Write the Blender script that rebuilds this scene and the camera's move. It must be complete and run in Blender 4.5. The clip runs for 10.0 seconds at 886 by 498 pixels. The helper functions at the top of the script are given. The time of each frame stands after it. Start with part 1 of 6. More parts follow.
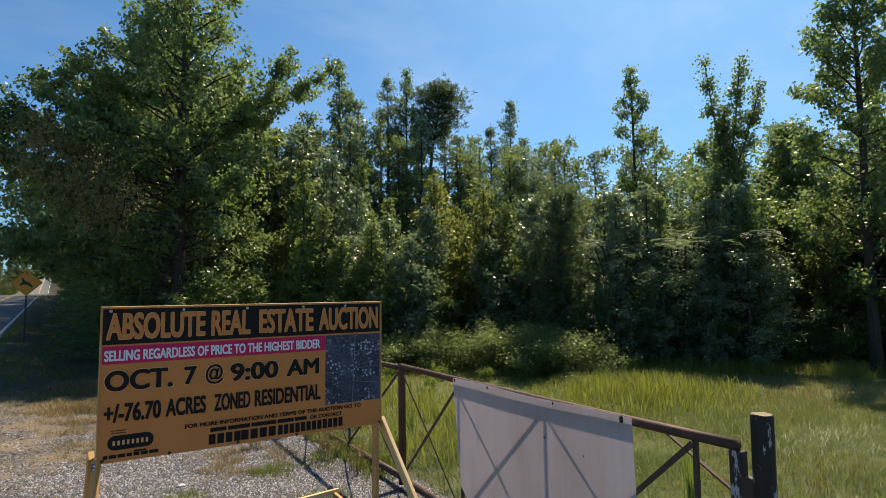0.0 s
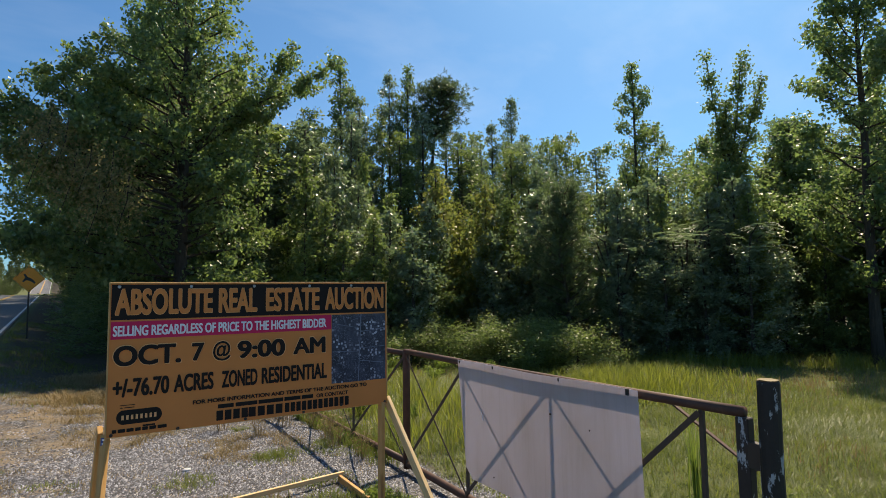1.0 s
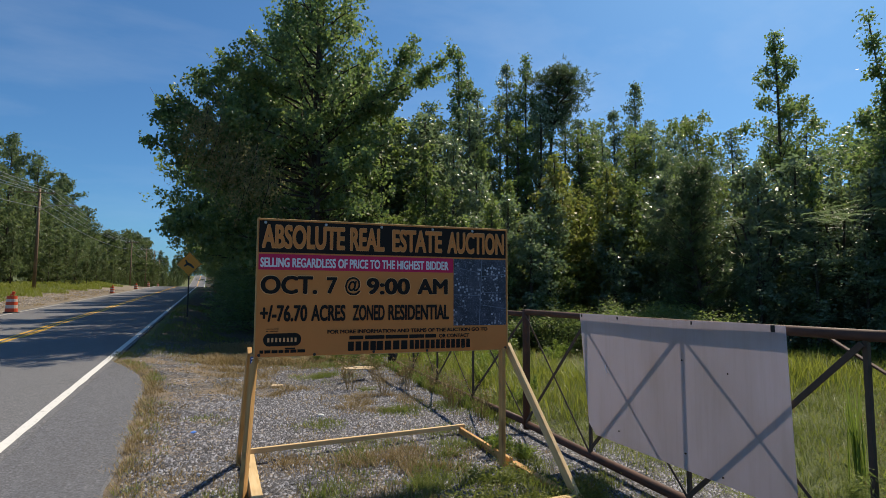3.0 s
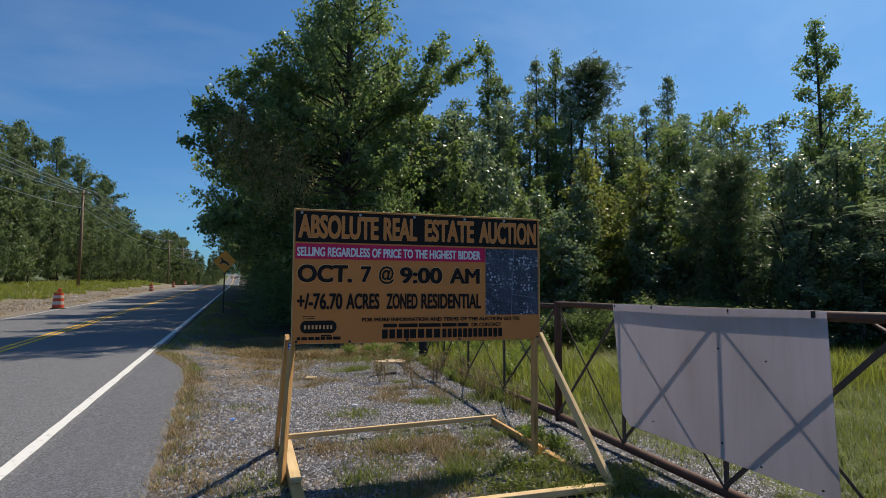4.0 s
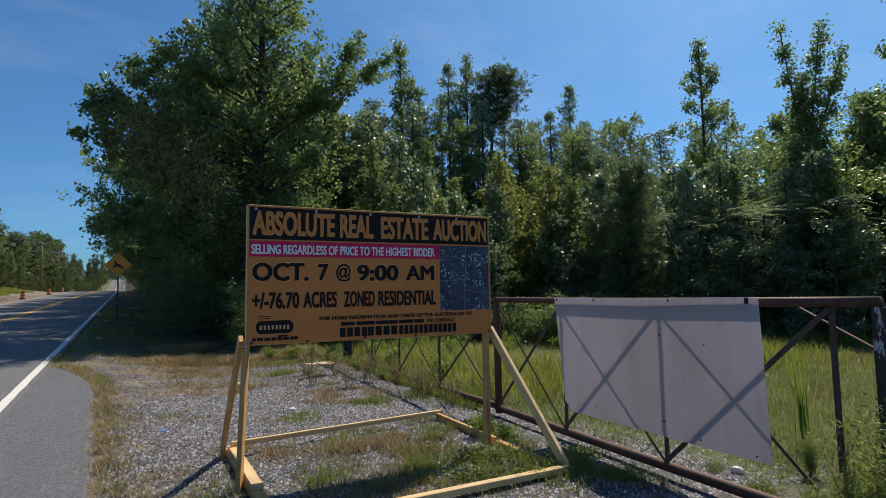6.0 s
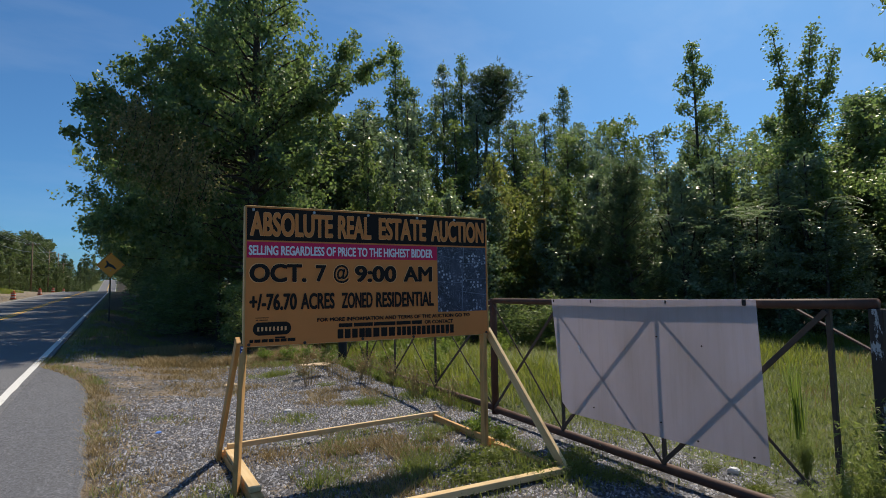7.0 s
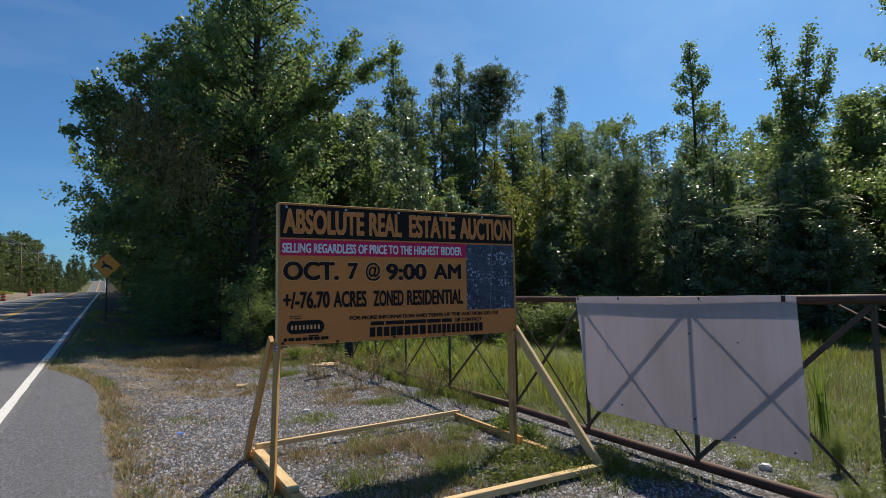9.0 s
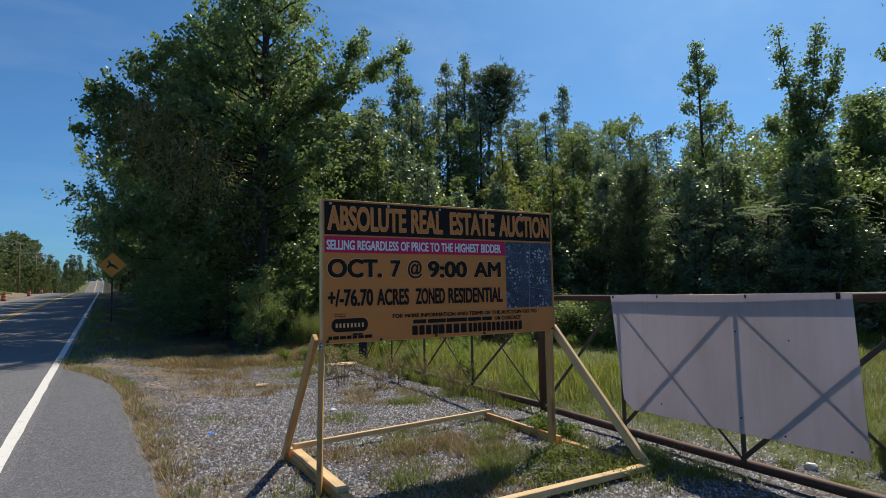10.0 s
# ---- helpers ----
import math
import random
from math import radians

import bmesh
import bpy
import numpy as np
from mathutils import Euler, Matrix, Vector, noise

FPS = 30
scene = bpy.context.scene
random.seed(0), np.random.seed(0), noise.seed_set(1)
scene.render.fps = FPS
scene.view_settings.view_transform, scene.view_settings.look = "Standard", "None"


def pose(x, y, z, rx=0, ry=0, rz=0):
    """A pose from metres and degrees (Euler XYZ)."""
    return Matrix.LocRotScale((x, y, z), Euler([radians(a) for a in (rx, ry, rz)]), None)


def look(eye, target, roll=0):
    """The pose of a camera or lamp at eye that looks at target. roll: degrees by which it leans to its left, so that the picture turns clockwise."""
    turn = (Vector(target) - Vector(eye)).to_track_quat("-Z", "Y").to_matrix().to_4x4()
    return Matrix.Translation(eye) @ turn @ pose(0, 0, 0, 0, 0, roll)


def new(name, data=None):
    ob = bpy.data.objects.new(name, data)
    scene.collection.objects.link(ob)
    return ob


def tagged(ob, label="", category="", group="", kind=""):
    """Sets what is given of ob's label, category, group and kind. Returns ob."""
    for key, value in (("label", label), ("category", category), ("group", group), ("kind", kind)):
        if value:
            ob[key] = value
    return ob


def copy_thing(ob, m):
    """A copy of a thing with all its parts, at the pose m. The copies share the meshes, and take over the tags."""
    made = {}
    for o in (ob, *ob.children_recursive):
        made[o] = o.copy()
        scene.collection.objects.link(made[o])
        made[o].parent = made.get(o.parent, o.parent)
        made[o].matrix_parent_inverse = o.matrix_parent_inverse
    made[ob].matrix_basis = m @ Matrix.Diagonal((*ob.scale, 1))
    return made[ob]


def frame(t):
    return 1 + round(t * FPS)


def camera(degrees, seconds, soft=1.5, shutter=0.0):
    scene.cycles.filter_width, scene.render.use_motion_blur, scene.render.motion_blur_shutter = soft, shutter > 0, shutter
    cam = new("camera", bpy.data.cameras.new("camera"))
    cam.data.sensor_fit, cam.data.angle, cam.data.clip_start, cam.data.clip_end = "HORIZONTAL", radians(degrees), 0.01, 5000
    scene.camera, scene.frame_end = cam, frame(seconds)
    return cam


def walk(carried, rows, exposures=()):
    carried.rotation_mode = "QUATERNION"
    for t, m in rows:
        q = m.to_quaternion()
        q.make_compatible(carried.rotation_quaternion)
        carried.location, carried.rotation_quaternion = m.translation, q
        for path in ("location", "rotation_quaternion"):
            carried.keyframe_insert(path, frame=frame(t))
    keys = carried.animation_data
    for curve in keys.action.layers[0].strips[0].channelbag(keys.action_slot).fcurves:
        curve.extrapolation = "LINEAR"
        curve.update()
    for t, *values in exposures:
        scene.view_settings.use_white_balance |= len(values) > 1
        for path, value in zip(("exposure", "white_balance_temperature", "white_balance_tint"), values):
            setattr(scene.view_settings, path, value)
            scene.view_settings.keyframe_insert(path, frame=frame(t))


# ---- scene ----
cam = camera(77.5, 10.0, soft=0.4)
PATH = [
    (0, (0.005, -5.168, 2.469), (1.052, -3.471, 2.628), -0.7),
    (0.5, (-0.036, -5.166, 2.403), (1.01, -3.469, 2.561), -0.6),
    (1, (-0.041, -5.15, 2.27), (1.004, -3.452, 2.429), -0.8),
    (1.5, (-0.059, -5.144, 2.125), (0.93, -3.413, 2.282), -0.6),
    (2, (-0.066, -5.139, 1.973), (0.796, -3.341, 2.134), -0.3),
    (2.5, (-0.073, -5.119, 1.842), (0.68, -3.273, 2.004), 0.0),
    (3, (-0.068, -5.113, 1.728), (0.597, -3.233, 1.89), 0.2),
    (3.2, (-0.08, -5.129, 1.7), (0.559, -3.241, 1.859), 0.1),
    (4.3, (-0.145, -5.148, 1.626), (0.406, -3.232, 1.785), 0.3),
    (4.5, (-0.228, -5.131, 1.623), (0.32, -3.214, 1.783), 0.3),
    (5, (-0.427, -5.109, 1.598), (0.28, -3.245, 1.76), -0.2),
    (5.5, (-0.545, -5.079, 1.593), (0.299, -3.273, 1.753), -0.6),
    (5.7, (-0.57, -5.055, 1.59), (0.296, -3.259, 1.75), -0.8),
    (6.8, (-0.614, -4.992, 1.598), (0.286, -3.213, 1.758), -0.9),
    (7, (-0.624, -5.0, 1.6), (0.28, -3.223, 1.761), -0.9),
    (7.5, (-0.623, -5.01, 1.599), (0.288, -3.236, 1.759), -1.0),
    (8, (-0.62, -5.025, 1.602), (0.298, -3.256, 1.761), -1.0),
    (8.5, (-0.712, -4.955, 1.591), (0.213, -3.189, 1.751), -1.0),
    (9, (-0.944, -4.801, 1.586), (-0.013, -3.038, 1.746), -1.1),
    (9.5, (-1.179, -4.637, 1.575), (-0.244, -2.876, 1.735), -1.1),
    (10, (-1.279, -4.555, 1.571), (-0.341, -2.796, 1.732), -1.1),
]
walk(cam, [(t, look(eye, target, roll)) for t, eye, target, roll in PATH], [(0, 0.5, 7450, 10), (1, 0.48, 7450, 10), (2.5, 0.24, 7050, 10), (4.3, 0.06, 6600, 10), (10, 0.07, 6600, 10)])

# ---- light ----
SUN = Vector((0.63, 0.38, 1.0)).normalized()
ELEVATION = math.asin(SUN.z)
AZIMUTH = math.atan2(SUN.x, SUN.y)


def setting(node, **values):
    for key, value in values.items():
        node.inputs[key.replace("_", " ")].default_value = value
    return node


world = bpy.data.worlds.new("sky")
world.use_nodes = True
scene.world = world
wt = world.node_tree
wt.nodes.clear()
sky = wt.nodes.new("ShaderNodeTexSky")
sky.sky_type, sky.sun_disc = "NISHITA", False
sky.sun_elevation, sky.sun_rotation = ELEVATION, AZIMUTH
sky.air_density, sky.dust_density, sky.ozone_density = 0.88, 1.1, 4.5
wcoord = wt.nodes.new("ShaderNodeTexCoord")
wmap = wt.nodes.new("ShaderNodeMapping")
wmap.inputs["Rotation"].default_value = (0.3, 0.2, 0.5)
wmap.inputs["Scale"].default_value = (1.2, 5.0, 7.0)
wnoise = setting(wt.nodes.new("ShaderNodeTexNoise"), Scale=1.3, Detail=6.0, Roughness=0.55)
wramp = wt.nodes.new("ShaderNodeMapRange")
wramp.inputs["From Min"].default_value, wramp.inputs["From Max"].default_value = 0.48, 0.8
wramp.inputs["To Min"].default_value, wramp.inputs["To Max"].default_value = 0.0, 0.12
wmix = wt.nodes.new("ShaderNodeMix")
wmix.data_type = "RGBA"
wmix.inputs[7].default_value = (8.0, 8.6, 9.4, 1)
wback = setting(wt.nodes.new("ShaderNodeBackground"), Strength=0.1)
wout = wt.nodes.new("ShaderNodeOutputWorld")
wt.links.new(wcoord.outputs["Generated"], wmap.inputs["Vector"])
wt.links.new(wmap.outputs["Vector"], wnoise.inputs["Vector"])
wt.links.new(wnoise.outputs["Fac"], wramp.inputs["Value"])
wt.links.new(wramp.outputs["Result"], wmix.inputs[0])
deep = wt.nodes.new("ShaderNodeMix")
deep.data_type, deep.blend_type = "RGBA", "MULTIPLY"
deep.inputs[0].default_value = 1.0
deep.inputs[7].default_value = (0.49, 0.87, 1.11, 1)
wt.links.new(sky.outputs["Color"], deep.inputs[6])
wt.links.new(deep.outputs[2], wmix.inputs[6])
wt.links.new(wmix.outputs[2], wback.inputs["Color"])
wt.links.new(wback.outputs["Background"], wout.inputs["Surface"])

sun_data = bpy.data.lights.new("sun", "SUN")
sun_data.energy, sun_data.angle, sun_data.color = 5.0, radians(0.53), (1.0, 0.88, 0.7)
sun = new("sun", sun_data)
sun.matrix_basis = look(SUN * 100, (0, 0, 0))
scene.view_settings.exposure = 0.0


# ---- materials ----
class Nodes:
    """A short way to write a node material."""

    def __init__(self, name):
        self.material = bpy.data.materials.new(name)
        self.material.use_nodes = True
        self.tree = self.material.node_tree
        self.tree.nodes.clear()
        self.out = self.add("ShaderNodeOutputMaterial")
        self.coords = self.add("ShaderNodeTexCoord")
        self.geometry = self.add("ShaderNodeNewGeometry")

    def add(self, kind, **values):
        return setting(self.tree.nodes.new(kind), **values)

    def link(self, a, b):
        self.tree.links.new(a, b)

    def where(self, scale=(1, 1, 1), world_space=False):
        node = self.add("ShaderNodeMapping", Scale=scale)
        self.link(self.geometry.outputs["Position"] if world_space else self.coords.outputs["Object"], node.inputs["Vector"])
        return node.outputs["Vector"]

    def noise(self, scale, detail=4.0, rough=0.55, vector=None, low=0.0, high=1.0):
        node = self.add("ShaderNodeTexNoise", Scale=scale, Detail=detail, Roughness=rough)
        self.link(vector if vector else self.where(world_space=True), node.inputs["Vector"])
        return self.range(node.outputs["Fac"], low, high)

    def range(self, value, low, high, to_low=0.0, to_high=1.0):
        node = self.add("ShaderNodeMapRange")
        node.inputs["From Min"].default_value, node.inputs["From Max"].default_value = low, high
        node.inputs["To Min"].default_value, node.inputs["To Max"].default_value = to_low, to_high
        self.link(value, node.inputs["Value"])
        return node.outputs["Result"]

    def math(self, how, a, b):
        node = self.add("ShaderNodeMath")
        node.operation = how
        for slot, value in zip(node.inputs, (a, b)):
            if isinstance(value, (int, float)):
                slot.default_value = value
            else:
                self.link(value, slot)
        return node.outputs[0]

    def mix(self, factor, a, b):
        node = self.add("ShaderNodeMix")
        node.data_type = "RGBA"
        for slot, value in ((node.inputs[0], factor), (node.inputs[6], a), (node.inputs[7], b)):
            if isinstance(value, (int, float)):
                slot.default_value = value
            elif isinstance(value, tuple):
                slot.default_value = (*value, 1)
            else:
                self.link(value, slot)
        return node.outputs[2]

    def ramp(self, value, stops):
        node = self.add("ShaderNodeValToRGB")
        band = node.color_ramp
        while len(band.elements) < len(stops):
            band.elements.new(0.5)
        for element, (at, colour) in zip(band.elements, stops):
            element.position, element.color = at, (*colour, 1)
        self.link(value, node.inputs["Fac"])
        return node.outputs["Color"]

    def bump(self, height, strength=0.3, distance=0.01):
        node = self.add("ShaderNodeBump", Strength=strength, Distance=distance)
        self.link(height, node.inputs["Height"])
        return node.outputs["Normal"]

    def surface(self, colour, rough=0.8, metal=0.0, normal=None, specular=0.5):
        node = self.add("ShaderNodeBsdfPrincipled", Metallic=metal, Specular_IOR_Level=specular)
        for slot, value in (("Base Color", colour), ("Roughness", rough)):
            if isinstance(value, tuple):
                node.inputs[slot].default_value = (*value, 1)
            elif isinstance(value, (int, float)):
                node.inputs[slot].default_value = value
            else:
                self.link(value, node.inputs[slot])
        if normal:
            self.link(normal, node.inputs["Normal"])
        return node.outputs["BSDF"]

    def blend(self, factor, a, b):
        node = self.add("ShaderNodeMixShader")
        if isinstance(factor, (int, float)):
            node.inputs[0].default_value = factor
        else:
            self.link(factor, node.inputs[0])
        self.link(a, node.inputs[1])
        self.link(b, node.inputs[2])
        return node.outputs[0]

    def done(self, shader):
        self.link(shader, self.out.inputs["Surface"])
        return self.material


def leaf_material(name, stops, glow, share=0.4, rough=0.45, spots=0.18, sheen=0.5):
    """Foliage: each leaf takes its own shade; light comes through it."""
    n = Nodes(name)
    own = n.geometry.outputs["Random Per Island"]
    tree_own = n.add("ShaderNodeObjectInfo").outputs["Random"]
    patch = n.noise(0.45, 2.0, low=0.3, high=0.7)
    value = n.math("ADD", n.math("MULTIPLY", own, 0.74 - spots), n.math("ADD", n.math("MULTIPLY", patch, spots), n.math("MULTIPLY", tree_own, 0.26)))
    colour = n.ramp(value, stops)
    face = n.surface(colour, rough, specular=sheen)
    thin = n.add("ShaderNodeBsdfTranslucent")
    n.link(n.mix(0.6, colour, glow), thin.inputs["Color"])
    return n.done(n.blend(share, face, thin.outputs[0]))


LEAF = leaf_material("sweetgum leaves", ((0.08, (0.02, 0.04, 0.02)), (0.4, (0.06, 0.108, 0.044)), (0.7, (0.13, 0.19, 0.062)), (1.0, (0.3, 0.27, 0.08))), (0.33, 0.49, 0.14), 0.44, 0.45, sheen=0.75)
LEAF_GREY = leaf_material("grey-green leaves", ((0.08, (0.034, 0.058, 0.04)), (0.45, (0.1, 0.15, 0.09)), (0.9, (0.23, 0.28, 0.17))), (0.32, 0.46, 0.19), 0.4, 0.36, sheen=1.0)
LEAF_LIGHT = leaf_material("light green leaves", ((0.08, (0.024, 0.048, 0.02)), (0.45, (0.082, 0.13, 0.042)), (0.8, (0.17, 0.215, 0.065)), (1.0, (0.28, 0.24, 0.07))), (0.36, 0.5, 0.13), 0.42, 0.48, sheen=0.55)
LEAF_YELLOW = leaf_material("yellowing leaves", ((0.1, (0.03, 0.052, 0.014)), (0.45, (0.1, 0.13, 0.03)), (0.75, (0.16, 0.17, 0.045)), (1.0, (0.3, 0.17, 0.05))), (0.38, 0.45, 0.1), 0.46, 0.5, sheen=0.6)
LEAF_VINE = leaf_material("dry vine leaves", ((0.1, (0.08, 0.08, 0.04)), (0.5, (0.22, 0.2, 0.09)), (1.0, (0.42, 0.32, 0.17))), (0.55, 0.5, 0.2), 0.45, 0.5)
NEEDLE = leaf_material("pine needles", ((0.0, (0.022, 0.042, 0.018)), (0.5, (0.05, 0.085, 0.034)), (1.0, (0.1, 0.145, 0.055))), (0.2, 0.3, 0.13), 0.4)
GRASS_PALE = leaf_material("pale matted grass", ((0.0, (0.07, 0.1, 0.03)), (0.5, (0.15, 0.185, 0.06)), (1.0, (0.27, 0.28, 0.13))), (0.3, 0.36, 0.12), 0.4, 0.45)
GRASS = leaf_material("green grass", ((0.05, (0.04, 0.065, 0.016)), (0.4, (0.11, 0.145, 0.03)), (0.75, (0.18, 0.205, 0.05)), (1.0, (0.25, 0.2, 0.08))), (0.28, 0.34, 0.06), 0.44, 0.5, 0.45)
LEAF_FAR = leaf_material("far foliage", ((0.08, (0.02, 0.034, 0.014)), (0.45, (0.06, 0.085, 0.034)), (1.0, (0.15, 0.17, 0.07))), (0.2, 0.28, 0.08), 0.36, 0.62)
LEAF_MID = leaf_material("roadside foliage", ((0.08, (0.026, 0.046, 0.024)), (0.45, (0.082, 0.12, 0.058)), (1.0, (0.2, 0.23, 0.11))), (0.27, 0.38, 0.13), 0.4, 0.5, sheen=0.45)
GRASS_TALL = leaf_material("tall bright grass", ((0.0, (0.06, 0.095, 0.016)), (0.5, (0.16, 0.2, 0.03)), (1.0, (0.3, 0.3, 0.08))), (0.36, 0.4, 0.06), 0.46, 0.45, 0.3)
GRASS_DRY = leaf_material("dry grass", ((0.0, (0.1, 0.08, 0.034)), (0.5, (0.25, 0.185, 0.085)), (0.8, (0.36, 0.275, 0.14)), (1.0, (0.16, 0.18, 0.05))), (0.38, 0.27, 0.11), 0.3, 0.6, 0.3)
WEED = leaf_material("weed leaves", ((0.0, (0.07, 0.12, 0.025)), (0.5, (0.12, 0.18, 0.036)), (1.0, (0.2, 0.24, 0.06))), (0.34, 0.46, 0.08), 0.48)


def bark_material():
    n = Nodes("bark")
    grain = n.noise(3.0, 6.0, 0.65, n.where((6, 6, 0.8)))
    colour = n.ramp(grain, ((0.25, (0.025, 0.02, 0.016)), (0.6, (0.075, 0.06, 0.047)), (0.85, (0.13, 0.11, 0.09))))
    return n.done(n.surface(colour, 0.95, normal=n.bump(grain, 0.8, 0.03)))


def timber_material(name, light, dark):
    """Sawn softwood, with its grain along the length of each piece (local z)."""
    n = Nodes(name)
    shift = n.add("ShaderNodeVectorMath")
    n.link(n.where((14, 14, 1.1)), shift.inputs[0])
    own = n.add("ShaderNodeObjectInfo").outputs["Random"]
    move = n.add("ShaderNodeCombineXYZ")
    n.link(n.math("MULTIPLY", own, 40.0), move.inputs[0])
    n.link(n.math("MULTIPLY", own, 23.0), move.inputs[2])
    n.link(move.outputs[0], shift.inputs[1])
    grain = n.noise(2.2, 5.0, 0.6, shift.outputs[0])
    knots = n.noise(2.5, 2.0, 0.5, n.where((3, 3, 1.2)), 0.66, 0.74)
    colour = n.mix(n.range(grain, 0.3, 0.7), light, dark)
    colour = n.mix(n.math("MULTIPLY", knots, 0.7), colour, (0.2, 0.1, 0.04))
    colour = n.mix(n.noise(1.5, 3.0, low=0.5, high=0.85), colour, tuple(c * 0.7 for c in dark))
    return n.done(n.surface(colour, 0.75, normal=n.bump(grain, 0.25, 0.004)))


def rust_material():
    n = Nodes("rusted pipe")
    big = n.noise(5.0, 6.0, 0.6)
    fine = n.noise(60.0, 4.0, 0.7)
    colour = n.ramp(big, ((0.25, (0.028, 0.014, 0.011)), (0.5, (0.06, 0.028, 0.02)), (0.7, (0.11, 0.056, 0.04)), (0.9, (0.05, 0.03, 0.026))))
    colour = n.mix(n.math("MULTIPLY", fine, 0.25), colour, (0.18, 0.09, 0.055))
    return n.done(n.surface(colour, n.range(big, 0.2, 0.8, 0.5, 0.8), 0.15, n.bump(fine, 0.4, 0.002)))


def flaking_material(name, base, paint, amount):
    """Dark steel or wood with the remains of an old light coat."""
    n = Nodes(name)
    flakes = n.noise(9.0, 7.0, 0.7, n.where((1.6, 1.6, 0.6), True), amount, amount + 0.03)
    grain = n.noise(45.0, 4.0)
    colour = n.mix(grain, base, tuple(c * 1.8 + 0.004 for c in base))
    colour = n.mix(flakes, colour, n.mix(grain, paint, tuple(c * 0.75 for c in paint)))
    return n.done(n.surface(colour, 0.7, normal=n.bump(n.math("ADD", flakes, n.math("MULTIPLY", grain, 0.3)), 0.5, 0.003)))


def asphalt_material(name, dark, light, stain):
    n = Nodes(name)
    chips = n.add("ShaderNodeTexVoronoi", Scale=75.0)
    n.link(n.where(world_space=True), chips.inputs["Vector"])
    grit = n.noise(48.0, 5.0, 0.8, low=0.36, high=0.64)
    patch = n.noise(0.5, 5.0, 0.6)
    streak = n.noise(1.0, 5.0, 0.6, n.where((1.4, 0.12, 1), True))
    split = n.add("ShaderNodeTexVoronoi", Scale=0.55)
    split.feature = "DISTANCE_TO_EDGE"
    wander = n.add("ShaderNodeVectorMath")
    n.link(n.where((1, 0.45, 1), True), wander.inputs[0])
    shake = n.add("ShaderNodeTexNoise", Scale=1.6, Detail=4.0)
    n.link(n.where(world_space=True), shake.inputs["Vector"])
    n.link(shake.outputs["Color"], wander.inputs[1])
    n.link(wander.outputs[0], split.inputs["Vector"])
    crack = n.math("MULTIPLY", n.range(split.outputs["Distance"], 0.006, 0.001), n.noise(0.4, 2.0, low=0.52, high=0.6))
    speck = n.add("ShaderNodeTexVoronoi", Scale=62.0)
    n.link(n.where(world_space=True), speck.inputs["Vector"])
    colour = n.mix(grit, tuple(c * 0.6 for c in dark), tuple(c * 1.25 for c in light))
    colour = n.mix(n.range(speck.outputs["Color"], 0.62, 0.95, 0.0, 0.75), colour, tuple(c * 1.75 for c in light))
    colour = n.mix(n.range(speck.outputs["Color"], 0.38, 0.08, 0.0, 0.7), colour, tuple(c * 0.35 for c in dark))
    colour = n.mix(n.range(chips.outputs["Distance"], 0.25, 0.6, 0.0, 0.35), colour, tuple(c * 0.55 for c in dark))
    colour = n.mix(n.range(patch, 0.35, 0.75, 0, 0.35), colour, stain)
    colour = n.mix(n.range(streak, 0.5, 0.75, 0, 0.35), colour, dark)
    colour = n.mix(n.math("MULTIPLY", crack, 0.7), colour, (0.03, 0.03, 0.03))
    return n.done(n.surface(colour, 0.85, normal=n.bump(grit, 0.5, 0.006)))


def line_material(name, paint, under):
    n = Nodes(name)
    worn = n.noise(14.0, 7.0, 0.7, low=0.55, high=0.7)
    grit = n.noise(120.0, 2.0)
    colour = n.mix(n.math("MULTIPLY", worn, 0.7), n.mix(grit, paint, tuple(c * 0.85 for c in paint)), under)
    return n.done(n.surface(colour, 0.7, normal=n.bump(grit, 0.3, 0.003)))


def plain_material(name, colour, rough=0.6, metal=0.0, vary=0.15, scale=25.0):
    n = Nodes(name)
    grain = n.noise(scale, 5.0, 0.6)
    shade = n.mix(grain, tuple(c * (1 - vary) for c in colour), tuple(min(1, c * (1 + vary)) for c in colour))
    return n.done(n.surface(shade, rough, metal, n.bump(grain, 0.1, 0.002)))


